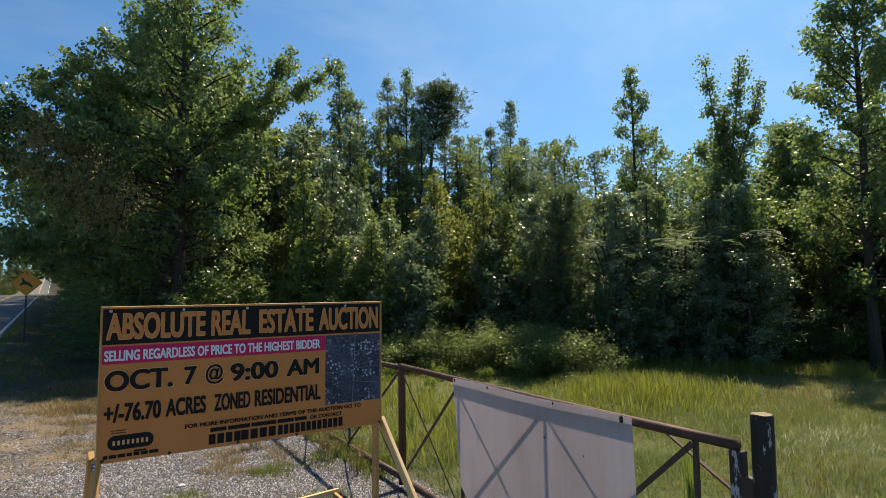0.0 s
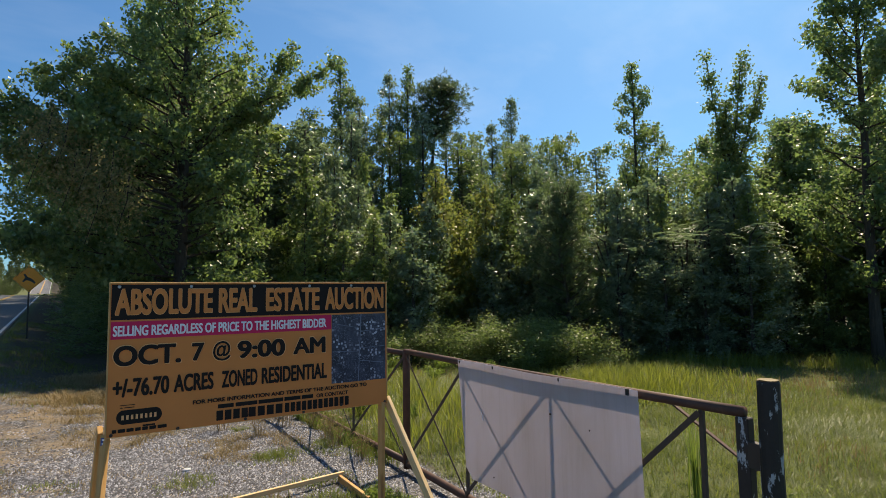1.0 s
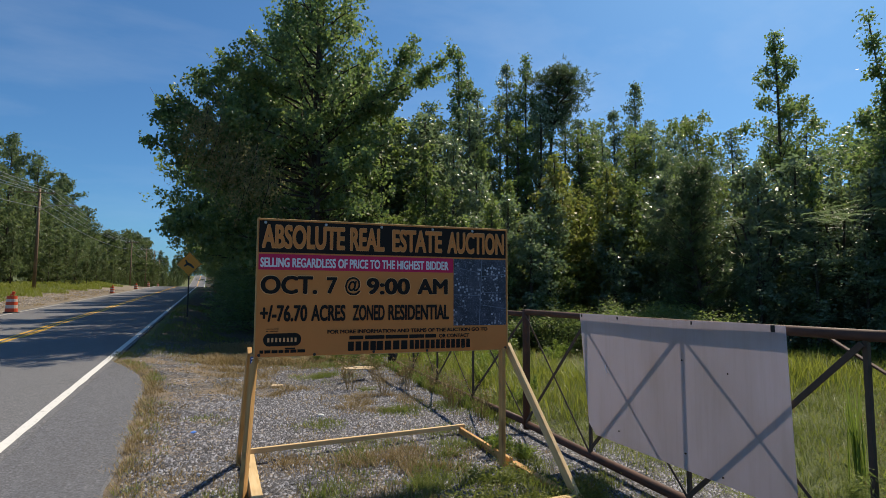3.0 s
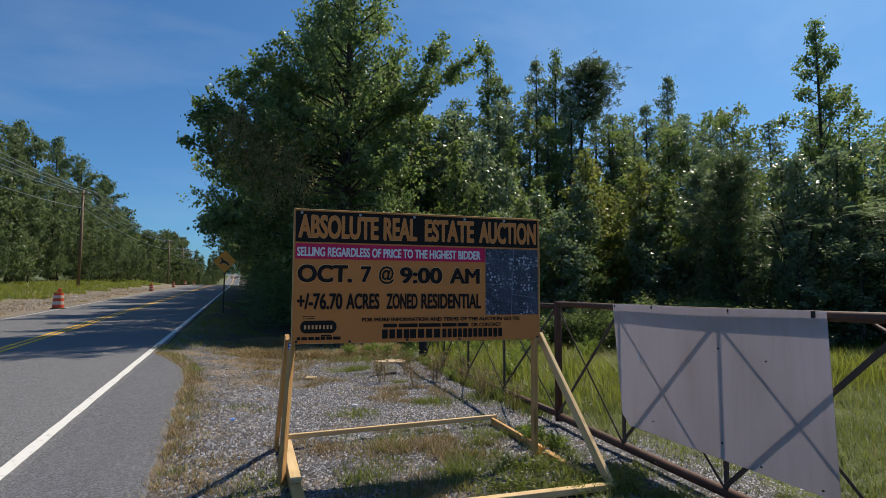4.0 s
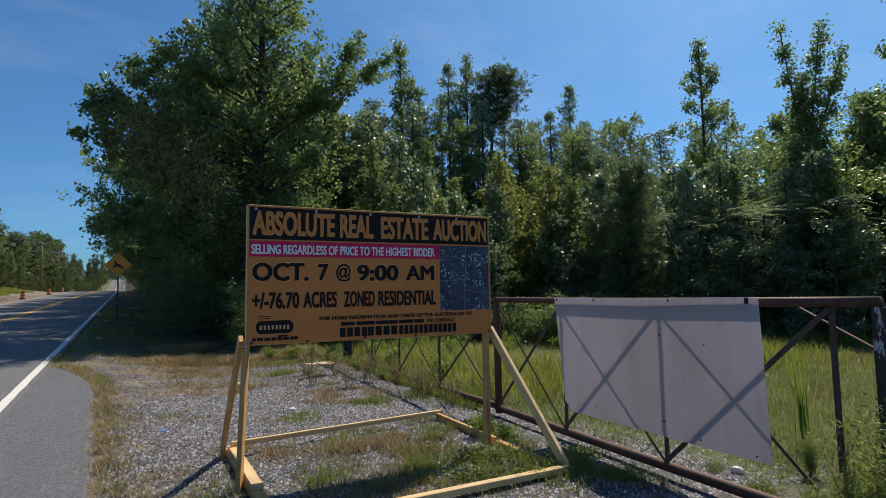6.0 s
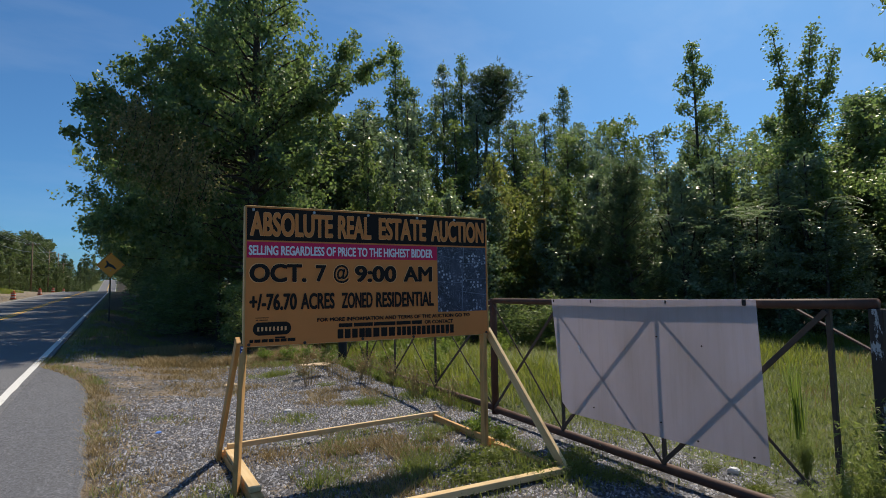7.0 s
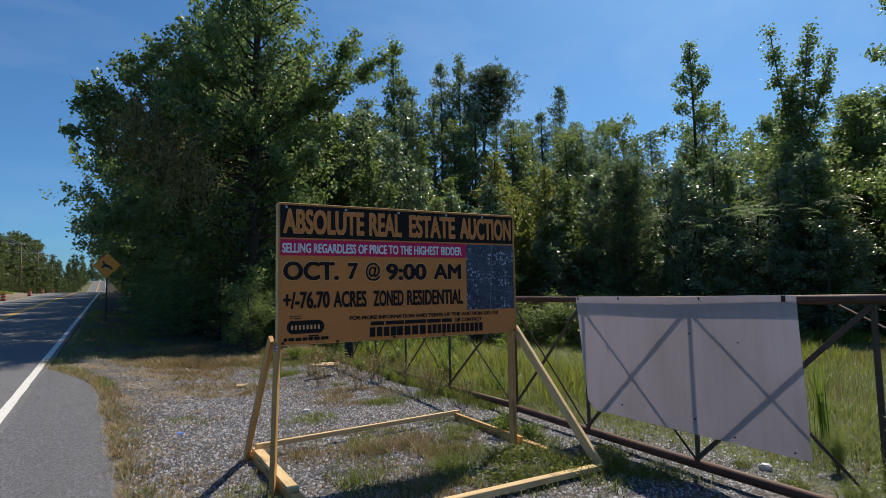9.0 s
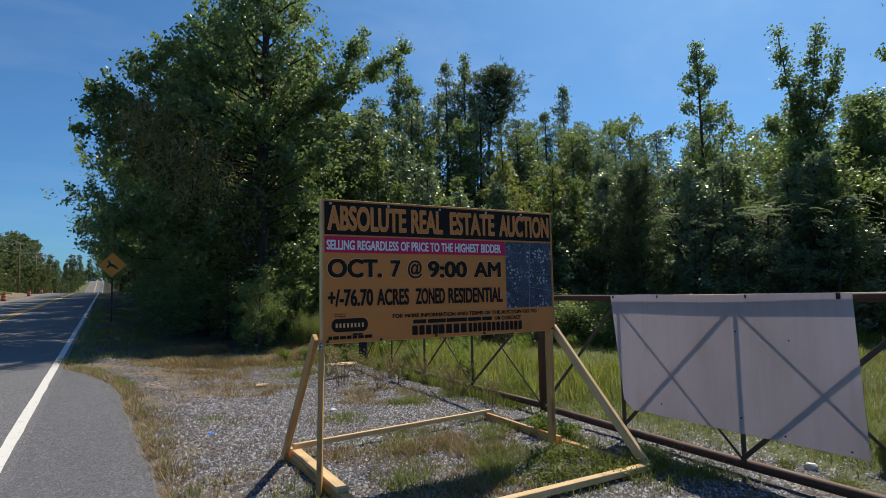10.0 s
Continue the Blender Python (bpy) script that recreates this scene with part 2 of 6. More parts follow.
def ground_material():
    """Soil: gravel lot, sandy far shoulder, thatch under grass, leaf litter darkened for the shade under trees."""
    n = Nodes("ground")
    split = n.add("ShaderNodeSeparateXYZ")
    n.link(n.geometry.outputs["Position"], split.inputs[0])
    x, y = split.outputs[0], split.outputs[1]
    side = n.math("ADD", n.math("ADD", x, 2.35), n.math("MULTIPLY", y, 0.06))
    fine = n.noise(70.0, 5.0, 0.7)
    mid = n.noise(1.3, 6.0, 0.6)
    wide = n.noise(0.25, 4.0, 0.6)
    soil = n.ramp(n.math("ADD", n.math("MULTIPLY", fine, 0.5), n.math("MULTIPLY", mid, 0.5)), ((0.25, (0.07, 0.055, 0.03)), (0.5, (0.13, 0.12, 0.05)), (0.75, (0.2, 0.17, 0.09))))
    green = n.ramp(fine, ((0.3, (0.05, 0.07, 0.02)), (0.7, (0.12, 0.14, 0.045))))
    soil = n.mix(n.range(wide, 0.25, 0.5), soil, green)
    dirt = n.ramp(fine, ((0.3, (0.1, 0.07, 0.04)), (0.5, (0.21, 0.153, 0.093)), (0.7, (0.35, 0.265, 0.17))))
    chip = n.add("ShaderNodeTexVoronoi", Scale=34.0)
    n.link(n.where(world_space=True), chip.inputs["Vector"])
    stones = n.ramp(chip.outputs["Color"], ((0.15, (0.014, 0.014, 0.016)), (0.5, (0.055, 0.056, 0.062)), (0.85, (0.19, 0.192, 0.206))))
    lot = n.mix(n.math("MULTIPLY", n.range(mid, 0.4, 0.58, 0.0, 0.75), n.range(x, 1.0, -0.8, 0.3, 1.0)), stones, dirt)
    in_lot = n.math("MULTIPLY", n.range(side, -0.5, 0.3), n.math("MULTIPLY", n.range(n.math("ADD", x, n.math("MULTIPLY", mid, 2.0)), 5.6, 4.8), n.range(n.math("ADD", y, n.math("MULTIPLY", mid, 4.0)), 13.0, 11.0)))
    sand = n.mix(n.range(fine, 0.35, 0.65), (0.12, 0.096, 0.075), (0.31, 0.26, 0.205))
    sand = n.mix(n.math("MULTIPLY", n.noise(0.7, 6.0, 0.65, low=0.45, high=0.65), 0.7), sand, (0.12, 0.095, 0.05))
    on_sand = n.math("MULTIPLY", n.range(n.math("ADD", side, n.math("MULTIPLY", mid, 2.0)), -10.6, -9.8), n.math("MULTIPLY", n.range(side, -6.0, -7.0), n.range(n.math("ADD", y, n.math("MULTIPLY", mid, 30.0)), 170.0, 120.0, 0.0, 1.0)))
    # leaf litter under the trees; its dark tone also carries their shade
    litter = n.ramp(fine, ((0.25, (0.03, 0.024, 0.013)), (0.55, (0.07, 0.056, 0.032)), (0.8, (0.15, 0.115, 0.07))))
    under = n.math("MULTIPLY", n.range(n.math("ADD", side, n.math("MULTIPLY", mid, 0.8)), 0.7, 1.2), n.range(n.math("ADD", y, n.math("MULTIPLY", mid, 3.0)), 11.0, 12.5))
    soil = n.mix(under, soil, litter)
    colour = n.mix(in_lot, soil, lot)
    colour = n.mix(on_sand, colour, sand)
    rise = n.math("ADD", n.math("MULTIPLY", chip.outputs["Distance"], -0.5), fine)
    return n.done(n.surface(colour, 0.95, normal=n.bump(rise, 0.6, 0.02)))


def stone_material(name, tones):
    n = Nodes(name)
    own = n.geometry.outputs["Random Per Island"]
    colour = n.ramp(own, tones)
    grain = n.noise(90.0, 3.0)
    return n.done(n.surface(n.mix(n.math("MULTIPLY", grain, 0.25), colour, (0.16, 0.16, 0.175)), 0.85, normal=n.bump(grain, 0.3, 0.003)))


def vinyl_material(name, colour, rough=0.7, vary=0.08):
    n = Nodes(name)
    stain = n.noise(2.5, 5.0, 0.6)
    grain = n.noise(120.0, 3.0)
    shade = n.mix(stain, tuple(c * (1 - vary) for c in colour), tuple(min(1.0, c * (1 + vary)) for c in colour))
    return n.done(n.surface(n.mix(n.math("MULTIPLY", grain, 0.15), shade, tuple(c * 0.8 for c in colour)), rough, normal=n.bump(stain, 0.05, 0.01), specular=0.2))


def panel_material():
    """Thin white plastic sheet: daylight from behind comes through it."""
    n = Nodes("white plastic sheet")
    stain = n.noise(1.6, 6.0, 0.65, n.where((1, 1, 0.45), True))
    colour = n.mix(n.range(stain, 0.4, 0.8), (0.62, 0.585, 0.63), (0.52, 0.475, 0.47))
    runs = n.noise(1.0, 6.0, 0.7, n.where((16, 16, 0.7), True), 0.5, 0.75)
    colour = n.mix(n.math("MULTIPLY", runs, 0.3), colour, (0.4, 0.36, 0.33))
    face = n.surface(colour, 0.5, normal=n.bump(stain, 0.1, 0.02))
    thin = n.add("ShaderNodeBsdfTranslucent")
    n.link(colour, thin.inputs["Color"])
    return n.done(n.blend(0.5, face, thin.outputs[0]))


def aerial_material():
    """The printed aerial photograph: dark fields, pale roofs and streets."""
    n = Nodes("aerial print")
    at = n.where((1, 1, 1))
    field = n.noise(7.0, 6.0, 0.65, at)
    colour = n.ramp(field, ((0.35, (0.008, 0.011, 0.022)), (0.5, (0.024, 0.03, 0.055)), (0.65, (0.06, 0.07, 0.105))))
    cells = n.add("ShaderNodeTexVoronoi", Scale=34.0)
    cells.distance = "CHEBYCHEV"
    n.link(at, cells.inputs["Vector"])
    lots = n.add("ShaderNodeTexVoronoi", Scale=70.0)
    n.link(at, lots.inputs["Vector"])
    town = n.noise(5.5, 3.0, 0.5, at, 0.5, 0.58)
    roofs = n.math("MULTIPLY", n.math("MULTIPLY", n.range(cells.outputs["Distance"], 0.36, 0.3), n.range(cells.outputs["Color"], 0.35, 0.55)), town)
    houses = n.math("MULTIPLY", n.range(lots.outputs["Distance"], 0.32, 0.22), n.noise(6.0, 3.0, 0.5, n.where((1, 1, 1.4)), 0.46, 0.54))
    bits = n.noise(75.0, 4.0, 0.7, at, 0.55, 0.66)
    colour = n.mix(n.math("MULTIPLY", houses, 0.45), colour, (0.3, 0.33, 0.42))
    colour = n.mix(n.math("MULTIPLY", roofs, 0.8), colour, (0.5, 0.53, 0.62))
    colour = n.mix(n.math("MULTIPLY", bits, 0.35), colour, (0.2, 0.22, 0.29))
    return n.done(n.surface(colour, 0.45))


BARK = bark_material()
TIMBER = timber_material("sawn pine", (0.6, 0.36, 0.14), (0.45, 0.23, 0.07))
TIMBER_PALE = timber_material("pale sawn pine", (0.7, 0.53, 0.3), (0.55, 0.37, 0.17))
POLE_WOOD = timber_material("pole wood", (0.28, 0.19, 0.12), (0.17, 0.11, 0.068))
RUST = rust_material()
FLAKED_STEEL = flaking_material("flaking painted steel", (0.018, 0.014, 0.012), (0.45, 0.48, 0.5), 0.55)
FLAKED_POST = flaking_material("dark post with flaking paint", (0.006, 0.0065, 0.006), (0.36, 0.4, 0.42), 0.57)
ASPHALT = asphalt_material("road asphalt", (0.097, 0.1, 0.113), (0.185, 0.19, 0.206), (0.155, 0.157, 0.165))
ASPHALT_NEW = asphalt_material("shoulder asphalt", (0.08, 0.083, 0.098), (0.16, 0.166, 0.188), (0.122, 0.125, 0.138))
WHITE_LINE = line_material("white road paint", (0.72, 0.72, 0.7), (0.25, 0.25, 0.25))
DULL_LINE = line_material("sanded road paint", (0.42, 0.4, 0.36), (0.2, 0.18, 0.16))
YELLOW_LINE = line_material("yellow road paint", (0.78, 0.43, 0.035), (0.3, 0.24, 0.14))
GROUND = ground_material()
STONE = stone_material("gravel stone", ((0.0, (0.012, 0.013, 0.018)), (0.45, (0.05, 0.053, 0.067)), (0.75, (0.155, 0.163, 0.2)), (0.93, (0.37, 0.38, 0.43)), (1.0, (0.3, 0.25, 0.18))))
RUBBLE = stone_material("shoulder rubble", ((0.0, (0.05, 0.043, 0.037)), (0.5, (0.14, 0.12, 0.1)), (1.0, (0.3, 0.265, 0.23))))
TAN = vinyl_material("tan vinyl print", (0.66, 0.24, 0.068))
TAN_LIGHT = vinyl_material("light tan print", (0.8, 0.42, 0.18))
INK = vinyl_material("black print", (0.016, 0.013, 0.011))
RED = vinyl_material("crimson print", (0.62, 0.025, 0.1))
WHITE_INK = vinyl_material("white print", (0.8, 0.78, 0.8))
AERIAL = aerial_material()
PANEL = panel_material()
STEEL = plain_material("galvanised steel", (0.42, 0.43, 0.44), 0.4, 0.8)
DARK_STEEL = plain_material("dark steel", (0.05, 0.045, 0.04), 0.6, 0.4)
SIGN_YELLOW = plain_material("yellow sign sheet", (0.95, 0.33, 0.008), 0.4, 0.0, 0.05)
SIGN_BLACK = plain_material("black sign print", (0.015, 0.015, 0.015), 0.5)
ORANGE = plain_material("orange plastic", (0.52, 0.065, 0.022), 0.55, 0.0, 0.3, 6.0)
BARREL_WHITE = plain_material("white reflective band", (0.52, 0.47, 0.44), 0.5, 0.0, 0.3, 6.0)
RUBBER = plain_material("black rubber", (0.02, 0.02, 0.02), 0.8)
PLASTIC_WHITE = plain_material("white litter", (0.5, 0.51, 0.53), 0.35)
PLASTIC_BLUE = plain_material("blue litter", (0.03, 0.16, 0.6), 0.4)
PAPER = plain_material("pale cardboard", (0.55, 0.42, 0.27), 0.85)
LABEL_BLUE = plain_material("blue tag", (0.05, 0.08, 0.25), 0.5)
GLASS_GREY = plain_material("lamp glass", (0.6, 0.62, 0.62), 0.25)


# ---- building helpers ----
def mesh_object(name, verts, faces, material, parent=None, label="", m=None, smooth=False):
    mesh = bpy.data.meshes.new(name)
    mesh.from_pydata(verts, [], faces)
    mesh.materials.append(material)
    if smooth:
        mesh.shade_smooth()
    ob = new(name, mesh)
    ob.parent = parent
    if m is not None:
        ob.matrix_basis = m
    return tagged(ob, label)


def part(name, bm, material, parent, label="", m=None, smooth=False):
    mesh = bpy.data.meshes.new(name)
    bm.to_mesh(mesh)
    bm.free()
    mesh.materials.append(material)
    if smooth:
        mesh.shade_smooth()
    ob = new(name, mesh)
    ob.parent = parent
    if m is not None:
        ob.matrix_basis = m
    return tagged(ob, label)


def thing(name, place, label, category, group="", kind="", turn=0.0):
    ob = new(name)
    ob.empty_display_size = 0.2
    ob.matrix_basis = pose(*place, 0, 0, turn)
    return tagged(ob, label, category, group, kind)


def box(sx, sy, sz, bevel=0.004, centre=(0, 0, 0)):
    bm = bmesh.new()
    bmesh.ops.create_cube(bm, size=1, matrix=Matrix.Translation(centre) @ Matrix.Diagonal((sx, sy, sz, 1)))
    if bevel:
        bmesh.ops.bevel(bm, geom=bm.edges[:], offset=bevel, segments=1, affect="EDGES", profile=0.7)
    return bm


def between(a, b, spin=0.0):
    """A pose half way from a to b whose local z runs along the line."""
    a, b = Vector(a), Vector(b)
    turn = (b - a).to_track_quat("Z", "Y").to_matrix().to_4x4()
    return Matrix.Translation((a + b) / 2) @ turn @ pose(0, 0, 0, 0, 0, spin)


def beam(name, a, b, wide, deep, material, parent, label="", spin=0.0, over=0.0):
    return part(name, box(wide, deep, (Vector(b) - Vector(a)).length + over, 0.003), material, parent, label, between(a, b, spin))


def tube(points, radii, sides=8, caps=True):
    """Verts and faces of a round tube along points."""
    points = [Vector(p) for p in points]
    verts, faces = [], []
    ahead = (points[1] - points[0]).normalized()
    across = ahead.orthogonal().normalized()
    for i, (p, r) in enumerate(zip(points, radii)):
        here = (points[min(i + 1, len(points) - 1)] - points[max(i - 1, 0)]).normalized()
        across = (across - here * across.dot(here)).normalized()
        other = here.cross(across)
        for k in range(sides):
            a = 2 * math.pi * k / sides
            verts.append(p + (across * math.cos(a) + other * math.sin(a)) * r)
        if i:
            o = (i - 1) * sides
            for k in range(sides):
                k2 = (k + 1) % sides
                faces.append((o + k, o + k2, o + sides + k2, o + sides + k))
    if caps:
        faces.append(tuple(reversed(range(sides))))
        faces.append(tuple(range(len(verts) - sides, len(verts))))
    return verts, faces


def join(pieces):
    verts, faces = [], []
    for v, f in pieces:
        o = len(verts)
        verts.extend(v)
        faces.extend(tuple(i + o for i in face) for face in f)
    return verts, faces


def smoothstep(low, high, value):
    t = min(1.0, max(0.0, (value - low) / (high - low)))
    return t * t * (3 - 2 * t)


# ---- the lie of the land ----
def road_side(x, y):
    """Metres to the right of the road's white edge line."""
    return x + 2.35 + 0.06 * y


def road_z(y):
    if y < 100:
        return 0.028 * y
    if y < 260:
        return 2.8 + 0.005 * (y - 100)
    return 3.6 + 0.0705 * min(y - 260, 140) + 0.01 * max(0, y - 400)


def ground_z(x, y):
    s = road_side(x, y)
    lot = road_z(y) * smoothstep(5, 70, y) - 0.11 * smoothstep(2.5, 3.6, x)
    near_road = 1 - smoothstep(0.5, 3.2, s)
    z = lot + (road_z(y) - lot) * near_road
    if s > 0.2:
        z += 0.025 * noise.noise((x * 0.9, y * 0.9, 0)) * smoothstep(0.3, 1.5, s) + 0.008 * noise.noise((x * 4, y * 4, 3))
    if s < -7:
        z += 0.35 * noise.noise((x * 0.12, y * 0.12, 7)) * smoothstep(-8, -16, s) - 0.03
        z += 0.75 * smoothstep(-9.5, -14.5, s) * smoothstep(140, 90, y)
    return z


def graded(low, high, step, grow):
    """Steps from 0 out to both sides that widen with distance."""
    right, x, d = [], 0.0, step
    while x < high:
        right.append(x)
        x += d
        d = step if x < 14 else d * grow
    left, x, d = [], -step, step
    while x > low:
        left.append(x)
        x -= d
        d = step if x > -14 else d * grow
    return [low] + left[::-1] + right + [high]


def ground():
    xs, ys = graded(-900, 900, 0.3, 1.09), graded(-700, 1500, 0.3, 1.08)
    verts, faces = [], []
    for y in ys:
        for x in xs:
            s = road_side(x, y)
            z = ground_z(x, y)
            if -6.7 < s < 0.1 or (s < 1.0 and -30 < y < 7 and s > -1):
                z -= 0.06
            verts.append((x, y, z))
    w = len(xs)
    for j in range(len(ys) - 1):
        for i in range(w - 1):
            a = j * w + i
            faces.append((a, a + 1, a + w + 1, a + w))
    ob = mesh_object("ground", verts, faces, GROUND, smooth=True)
    return tagged(ob, "gravel, soil and thatch ground beside a country road", "ground", kind="structure")


def strip(name, low, high, y0, y1, lift, material, label, category, ragged=0.0, step=0.5):
    """A band along the road between two side offsets, with a small edge thickness."""
    verts, faces = [], []
    y, i = y0, 0
    while True:
        a = low + (ragged * noise.noise((y * 1.7, 5, low)) if ragged else 0)
        b = high + (ragged * noise.noise((y * 1.7, 9, high)) if ragged else 0)
        for s, down in ((a, 0.05), (a, 0), (b, 0), (b, 0.05)):
            verts.append((s - 2.35 - 0.06 * y, y, road_z(y) + lift - down))
        if i:
            o = (i - 1) * 4
            for k in range(3):
                faces.append((o + k, o + k + 1, o + k + 5, o + k + 4))
        i += 1
        if y >= y1:
            break
        y = min(y1, y + (step if y < 40 else 5.0))
    ob = mesh_object(name, verts, faces, material)
    return tagged(ob, label, category, kind="structure")


ground()
strip("road", -6.75, 0.14, -60, 402, 0.02, ASPHALT, "grey asphalt two-lane country road", "road")
strip("trim", -0.07, 0.05, -60, 402, 0.026, WHITE_LINE, "worn white painted edge line on the road", "road marking", 0.012, 0.25)
strip("trim", -6.55, -6.45, -60, 402, 0.026, DULL_LINE, "worn sand-covered white far edge line on the road", "road marking", 0.01)
for side in (-3.37, -3.15):
    strip("trim", side, side + 0.11, -60, 402, 0.026, YELLOW_LINE, "yellow painted centre line on the road", "road marking", 0.01)
for k in range(-4, 32):
    strip("trim", -3.08, -2.97, k * 12.2 + 2, k * 12.2 + 5.2, 0.026, YELLOW_LINE, "yellow painted centre dash on the road", "road marking", 0.008)


def turnout(y):
    """How far the paved turn-out reaches from the edge line."""
    return 1.28 - 0.045 * y if y < 5 else 0.02 + 1.035 * max(0.0, 1 - ((y - 5) / 3.9) ** 1.9)


def shoulder():
    """Paved turn-out beside the edge line that tapers back to the road."""
    verts, faces = [], []
    steps = [-40 + 0.25 * k for k in range(0, 180)] + [5.0 + 0.1 * k for k in range(0, 40)]
    for i, y in enumerate(steps):
        wide = turnout(y) - 0.1
        wide += (0.05 * noise.noise((y * 1.3, 2, 0)) + 0.04 * noise.noise((y * 5, 2, 0))) * smoothstep(0.0, 0.4, wide)
        wide = max(0.03, wide)
        inner, outer = 0.1 - 2.35 - 0.06 * y, 0.1 + wide - 2.35 - 0.06 * y
        z = road_z(y)
        for x, h in ((inner, 0.014), (outer - 0.06, 0.012), (outer, -0.02), (outer, -0.09)):
            verts.append((x, y, ground_z(x, y) * 0.5 + z * 0.5 + h if h < 0.013 else z + h))
        if i:
            o = (i - 1) * 4
            for k in range(3):
                faces.append((o + k, o + k + 1, o + k + 5, o + k + 4))
    ob = mesh_object("pavement", verts, faces, ASPHALT_NEW)
    tagged(ob, "dark asphalt turn-out with a ragged edge beside the road", "pavement", kind="structure")


shoulder()


# ---- the auction sign ----
def lettering(body, x0, x1, z0, z1, lift, material, parent, label, thick=0.0, grow=0.0, stroke=0.03):
    """A line of print stretched into its box on the board's face (local x across, z up)."""
    curve = bpy.data.curves.new("print", "FONT")
    curve.body, curve.size, curve.offset, curve.resolution_u = body, 1.0, thick, 4
    made = new("print", curve)
    bpy.context.view_layer.update()
    mesh = bpy.data.meshes.new_from_object(made.evaluated_get(bpy.context.evaluated_depsgraph_get()))
    bpy.data.objects.remove(made)
    n = len(mesh.vertices)
    co = np.zeros(n * 3)
    mesh.vertices.foreach_get("co", co)
    co = co.reshape(-1, 3)
    faces = [tuple(f.vertices) for f in mesh.polygons]
    sheets, every = [], []
    for k, (dx, dz) in enumerate(((0, 0), (0.9, 0), (-0.9, 0), (0.6, 0.5), (-0.6, -0.5), (0.6, -0.5), (-0.6, 0.5))):
        sheets.append(co + np.array((dx * stroke, dz * stroke, k * 0.0004)))
        every += [tuple(i + k * n for i in f) for f in faces]
    co = np.concatenate(sheets)
    low, high = co.min(0), co.max(0)
    flat = np.zeros_like(co)
    flat[:, 0] = (x0 - grow) + (co[:, 0] - low[0]) / (high[0] - low[0]) * (x1 - x0 + 2 * grow)
    flat[:, 2] = (z0 - grow) + (co[:, 1] - low[1]) / (high[1] - low[1]) * (z1 - z0 + 2 * grow)
    flat[:, 1] = -lift - co[:, 2]
    bpy.data.meshes.remove(mesh)
    spans = sorted((min(co[i][0] for i in f), max(co[i][0] for i in f), f) for f in every)
    words, reach = [[]], -1e9
    for left, right, f in spans:
        if words[-1] and left - reach > 0.13:
            words.append([])
        words[-1].append(f)
        reach = max(reach, right)
    for word in words:
        used = sorted({i for f in word for i in f})
        index = {i: k for k, i in enumerate(used)}
        mesh_object("lettering", flat[used], [tuple(index[i] for i in f) for f in word], material, parent, label)


def flat_print(name, outline, lift, material, parent, label=""):
    return mesh_object(name, [(x, -lift, z) for x, z in outline], [tuple(range(len(outline)))], material, parent, label)


def rectangle(x0, x1, z0, z1):
    return [(x0, z0), (x1, z0), (x1, z1), (x0, z1)]


def bars(name, spans, z0, z1, lift, material, parent, label):
    for a, b in spans:
        flat_print(name, rectangle(a, b, z0, z1), lift, material, parent, label)


def disc(radius, depth, sides=10):
    bm = bmesh.new()
    bmesh.ops.create_cone(bm, cap_ends=True, segments=sides, radius1=radius, radius2=radius * 0.8, depth=depth, matrix=pose(0, 0, 0, 90, 0, 0))
    return bm


